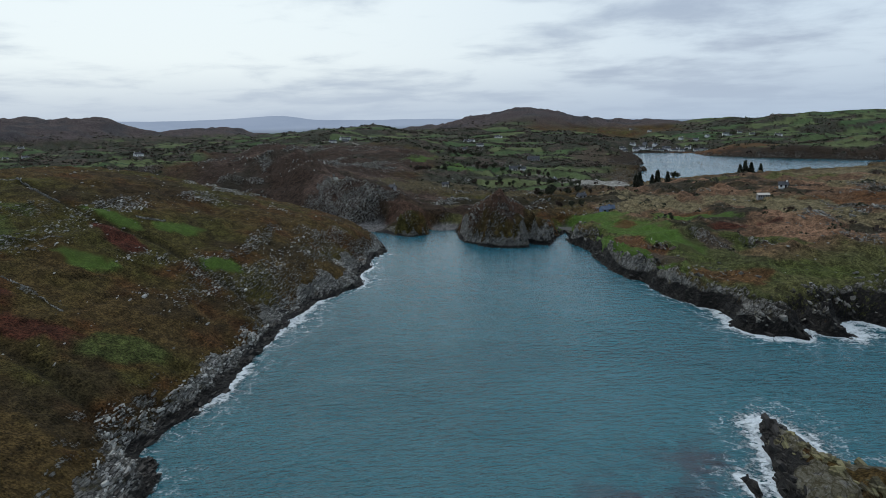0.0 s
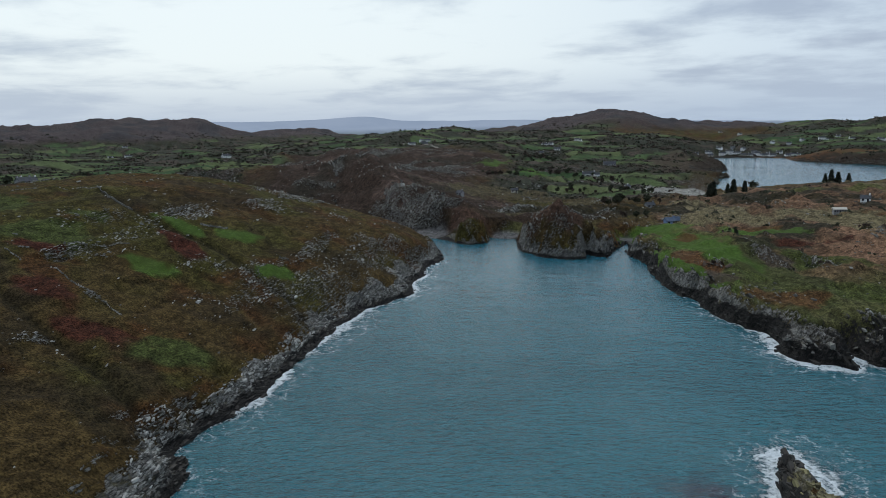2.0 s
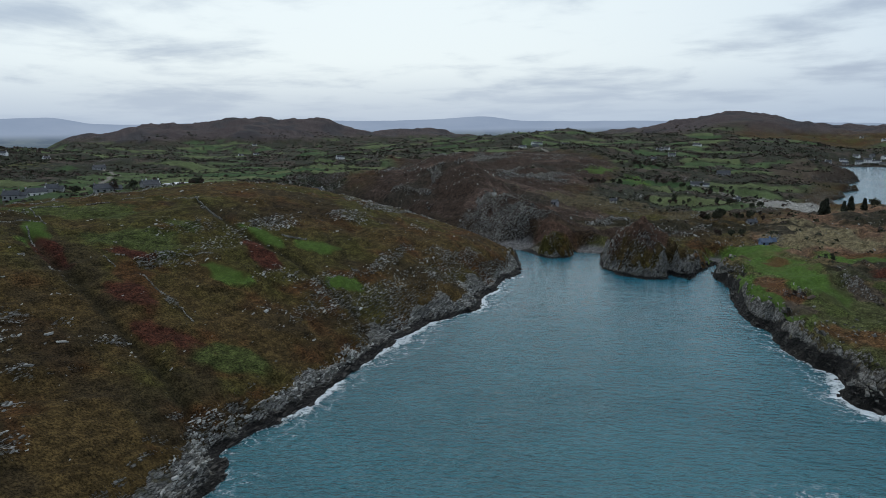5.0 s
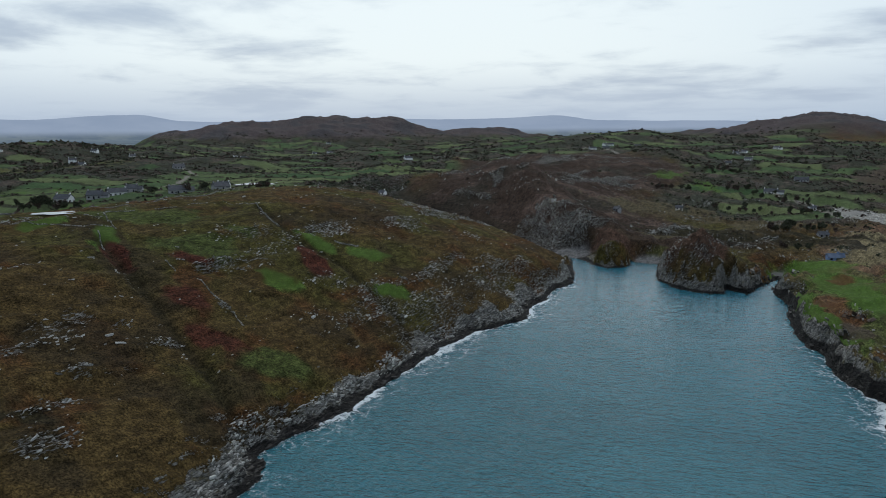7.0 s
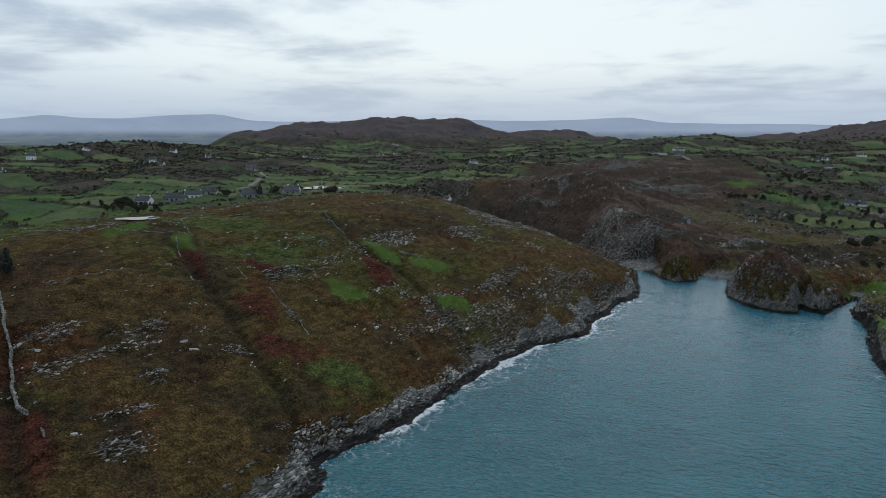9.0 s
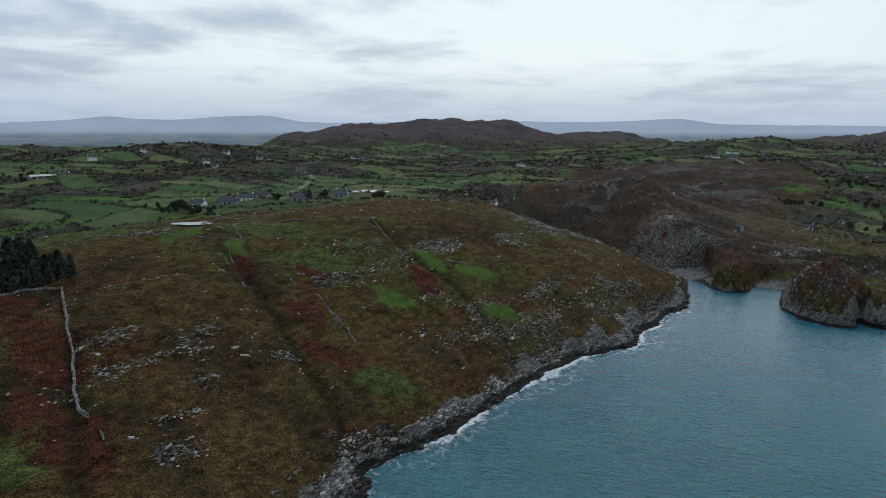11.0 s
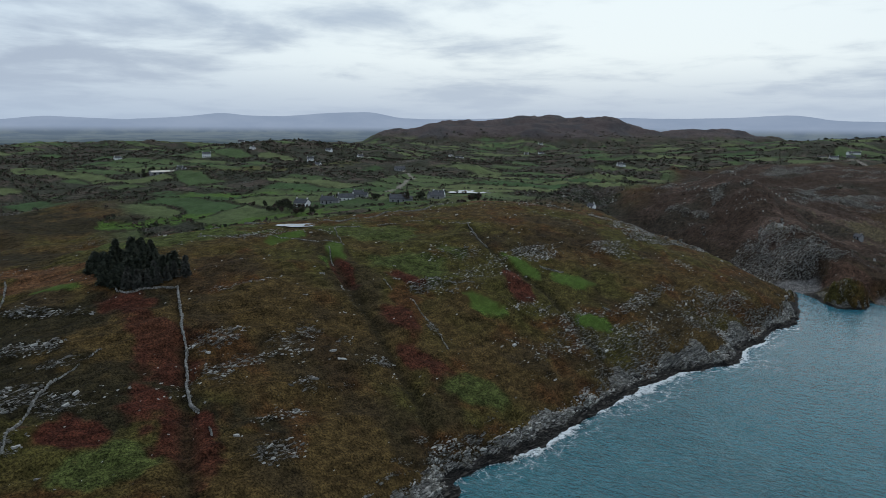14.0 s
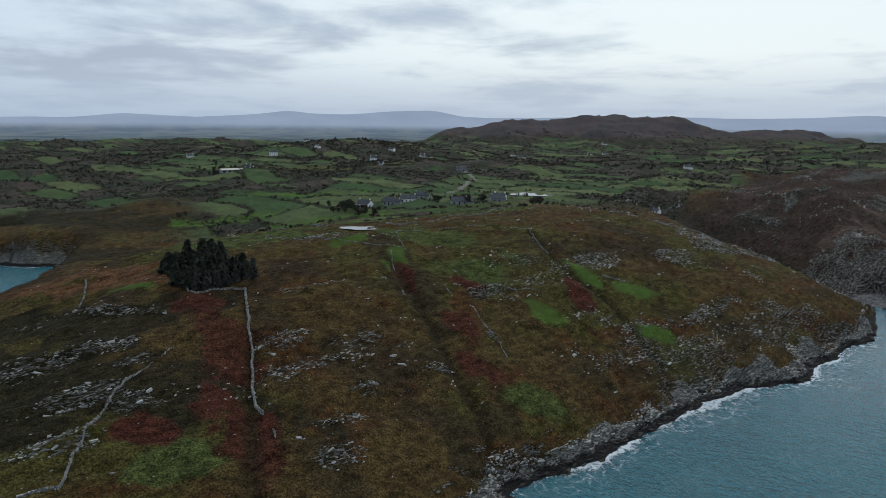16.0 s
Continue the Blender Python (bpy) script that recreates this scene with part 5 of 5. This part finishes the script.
def trunk_mesh(tall, thick, seed, limbs=5):
    bm = bmesh.new()
    r = random.Random(seed)

    def limb(a, b, ra, rb, n=6):
        axis = (b - a).normalized()
        s = axis.orthogonal().normalized()
        t = axis.cross(s)
        rings = [[bm.verts.new(p + rad * (s * math.cos(q) + t * math.sin(q))) for q in [math.tau * i / n for i in range(n)]] for p, rad in ((a, ra), (b, rb))]
        for i in range(n):
            bm.faces.new((rings[0][i], rings[0][(i + 1) % n], rings[1][(i + 1) % n], rings[1][i]))
    top = Vector((r.uniform(-0.2, 0.2), r.uniform(-0.2, 0.2), tall))
    limb(Vector((0, 0, -0.5)), top * 0.5, thick, thick * 0.65)
    limb(top * 0.5, top, thick * 0.65, thick * 0.15)
    for i in range(limbs):
        at = top * r.uniform(0.35, 0.8)
        a = r.uniform(0, math.tau)
        limb(at, at + Vector((math.cos(a), math.sin(a), 0.7)) * tall * r.uniform(0.15, 0.28), thick * 0.35, thick * 0.08, 5)
    return bm


def tree_model(kind, seed, tall, wide, leaves, label, group):
    ob = thing(kind, (0, 0, 0), label, "tree", group)
    part("trunk", trunk_mesh(tall * (0.95 if kind == "conifer" else 0.7), tall * 0.018 + 0.06, seed), BARK, ob)
    v, f = (conifer_crown if kind == "conifer" else round_crown)(seed, tall, wide)
    crown = new("crown", sheet_mesh("crown", v, f, {}))
    crown.data.polygons.foreach_set("use_smooth", np.zeros(len(f), bool))
    crown.data.materials.append(leaves)
    crown.parent = ob
    return ob


def plant(models, spots, seed, lo=0.8, hi=1.2):
    """The first of each model goes to a spot, copies to the rest."""
    r = random.Random(seed)
    fresh = set(models)
    for x, y in spots:
        model = models[r.randrange(len(models))]
        s = r.uniform(lo, hi)
        m = pose(x, y, height_at(x, y) - 0.1, 0, 0, r.uniform(0, 360)) @ Matrix.Diagonal((s, s, s * r.uniform(0.9, 1.1), 1))
        if model in fresh:
            model.matrix_basis = m
            fresh.discard(model)
        else:
            twin = copy_thing(model, m)
            twin.matrix_basis = m
    for model in fresh:
        x, y = spots[-1]
        model.matrix_basis = pose(x + 2, y + 2, height_at(x + 2, y + 2))


GROVE, SHELTER = "conifer grove on the headland", "conifers by the lagoon"
dark_pine = "dark green conifer in a dense shelter grove"
pines = [tree_model("conifer", 500 + i, 5.2 + 0.5 * (i % 3), 2.5, PINE, dark_pine, GROVE) for i in range(4)]
grove_rnd = random.Random(21)
spots = []
while len(spots) < 52:
    x, y = grove_rnd.uniform(-232, -184), grove_rnd.uniform(32, 66)
    u, v = (x + 207) / 22, (y - 50) / 14
    if u * u + v * v < 1 and x < -187 + 0 * y:
        spots.append((x, y))
plant(pines, spots, 22, 0.75, 1.15)
greys = [tree_model("conifer", 520 + i, 6.0, 1.7, GREY_PINE, "grey half-bare conifer at the edge of the grove", GROVE) for i in range(2)]
plant(greys, [(-186, 48), (-185.5, 51), (-186, 54), (-187, 57), (-188, 45), (-189, 50), (-190, 60), (-187.5, 63), (-191, 54), (-190, 46)], 23, 0.8, 1.1)
shore_pines = [tree_model("conifer", 530 + i, 12.0, 3.6, PINE, "tall dark conifer beside the tidal lagoon", SHELTER) for i in range(2)]
plant(shore_pines, [(-14, 559), (-5, 586), (-1, 588), (7, 600), (66, 644), (72, 662), (77, 661), (85, 666), (-17, 566)], 24, 0.6, 0.88)
WOODS = "broadleaved trees round the houses"
round_trees = [tree_model("broadleaf_tree", 540 + i, 8.5, 3.2, SCRUB, "dark rounded broadleaved tree near scattered houses", WOODS) for i in range(3)] + [tree_model("broadleaf_tree", 550 + i, 8.5, 3.0, BARE, "bare brown winter tree near scattered houses", WOODS) for i in range(2)]
wood_rnd = random.Random(31)
spots = [(13, 607), (15, 603)]
for cx, cy, wide, n in ((-149, 645, 34, 10), (-100, 650, 34, 10), (-74, 519, 20, 9), (-130, 735, 34, 22), (-189, 765, 18, 12), (-258, 935, 34, 26), (-60, 532, 14, 8), (-410, 180, 26, 18), (-400, 265, 30, 18), (-335, 285, 10, 4), (-240, 715, 26, 14), (-52, 440, 10, 4), (-960, 430, 60, 30), (-940, 190, 40, 18)):
    for _ in range(n):
        spots.append((cx + wood_rnd.gauss(0, wide * 0.5), cy + wood_rnd.gauss(0, wide * 0.3)))
spots = [(x, y) for x, y in spots if height_at(x, y) > 1.0]
plant(round_trees, spots, 32, 0.4, 0.78)

# hedges and scrub woods: uncounted bushes
r = np.random.RandomState(41)
n = 220000
rad, ang = 260 * np.exp(r.uniform(0, math.log(2600 / 260), n)), np.radians(r.uniform(-19, 99, n))
bx, by = CENTRE[0] - rad * np.sin(ang), CENTRE[1] + rad * np.cos(ang)
farm, pick, tint, edge = farmland(bx, by)
bh, bs = sampled(gz, bx, by), sampled(inland, bx, by)
wood = layered(bx, by, 70, 3, 351)
chance = farm * np.where(edge < 3.0, 0.6, np.where(pick < 0.63, step(-0.4, 0.05, wood) * 0.8, 0.0))
chance = np.maximum(chance, 0.03 * step(0.15, 0.4, wood) * (1 - farm) * (by > 420))
chance = np.maximum(chance, 0.16 * step(0.05, 0.3, layered(bx, by, 26, 3, 353)) * (bx > -45) * (by > 290) * (by < 640) * (sampled(lush, bx, by) < 0.1))
chance = chance * (bs > 6) * (bh < 75) * (bh > 1.5)
take = r.uniform(0, 1, n) < chance * np.clip(rad / 800, 0.4, 1.0)
bx, by, bh, rad = bx[take][:30000], by[take][:30000], bh[take][:30000], rad[take][:30000]
size = np.clip(np.exp(r.normal(0.22, 0.42, len(bx))), 0.6, 2.8) * np.clip(rad / 900, 0.8, 1.6)
LEAVES = 9


def bush_spot(q, n):
    d = q.normal(0, 1, (n, 3))
    d /= np.linalg.norm(d, axis=1)[:, None]
    d[:, 2] = np.abs(d[:, 2])
    k = np.repeat(np.arange(len(bx)), LEAVES)
    at = np.stack([bx[k], by[k], bh[k]], 1) + d * size[k][:, None] * q.uniform(0.55, 1.0, (n, 1)) * (1.15, 1.15, 0.95)
    return at, d


v, f = sprays(len(bx) * LEAVES, 42, bush_spot, 1.0, 0.8)
mid = v.reshape(-1, 4, 3)
centre = mid.mean(1, keepdims=True)
grow = np.repeat(size, LEAVES)[:, None, None] * 0.62
v = (centre + (mid - centre) * grow).reshape(-1, 3)
lot = np.repeat(r.uniform(0, 1, len(bx)) < 0.45, LEAVES)
for name, chosen, mat, label in (("hedges", ~lot, SCRUB, "dark green hedges and gorse between the small fields"), ("bare_scrub", lot, BARE, "bare brown winter scrub between the small fields")):
    k = np.nonzero(chosen)[0]
    soup(name, v.reshape(-1, 4, 3)[k].reshape(-1, 3), np.arange(4 * len(k)).reshape(-1, 4), mat, label, "scrub")
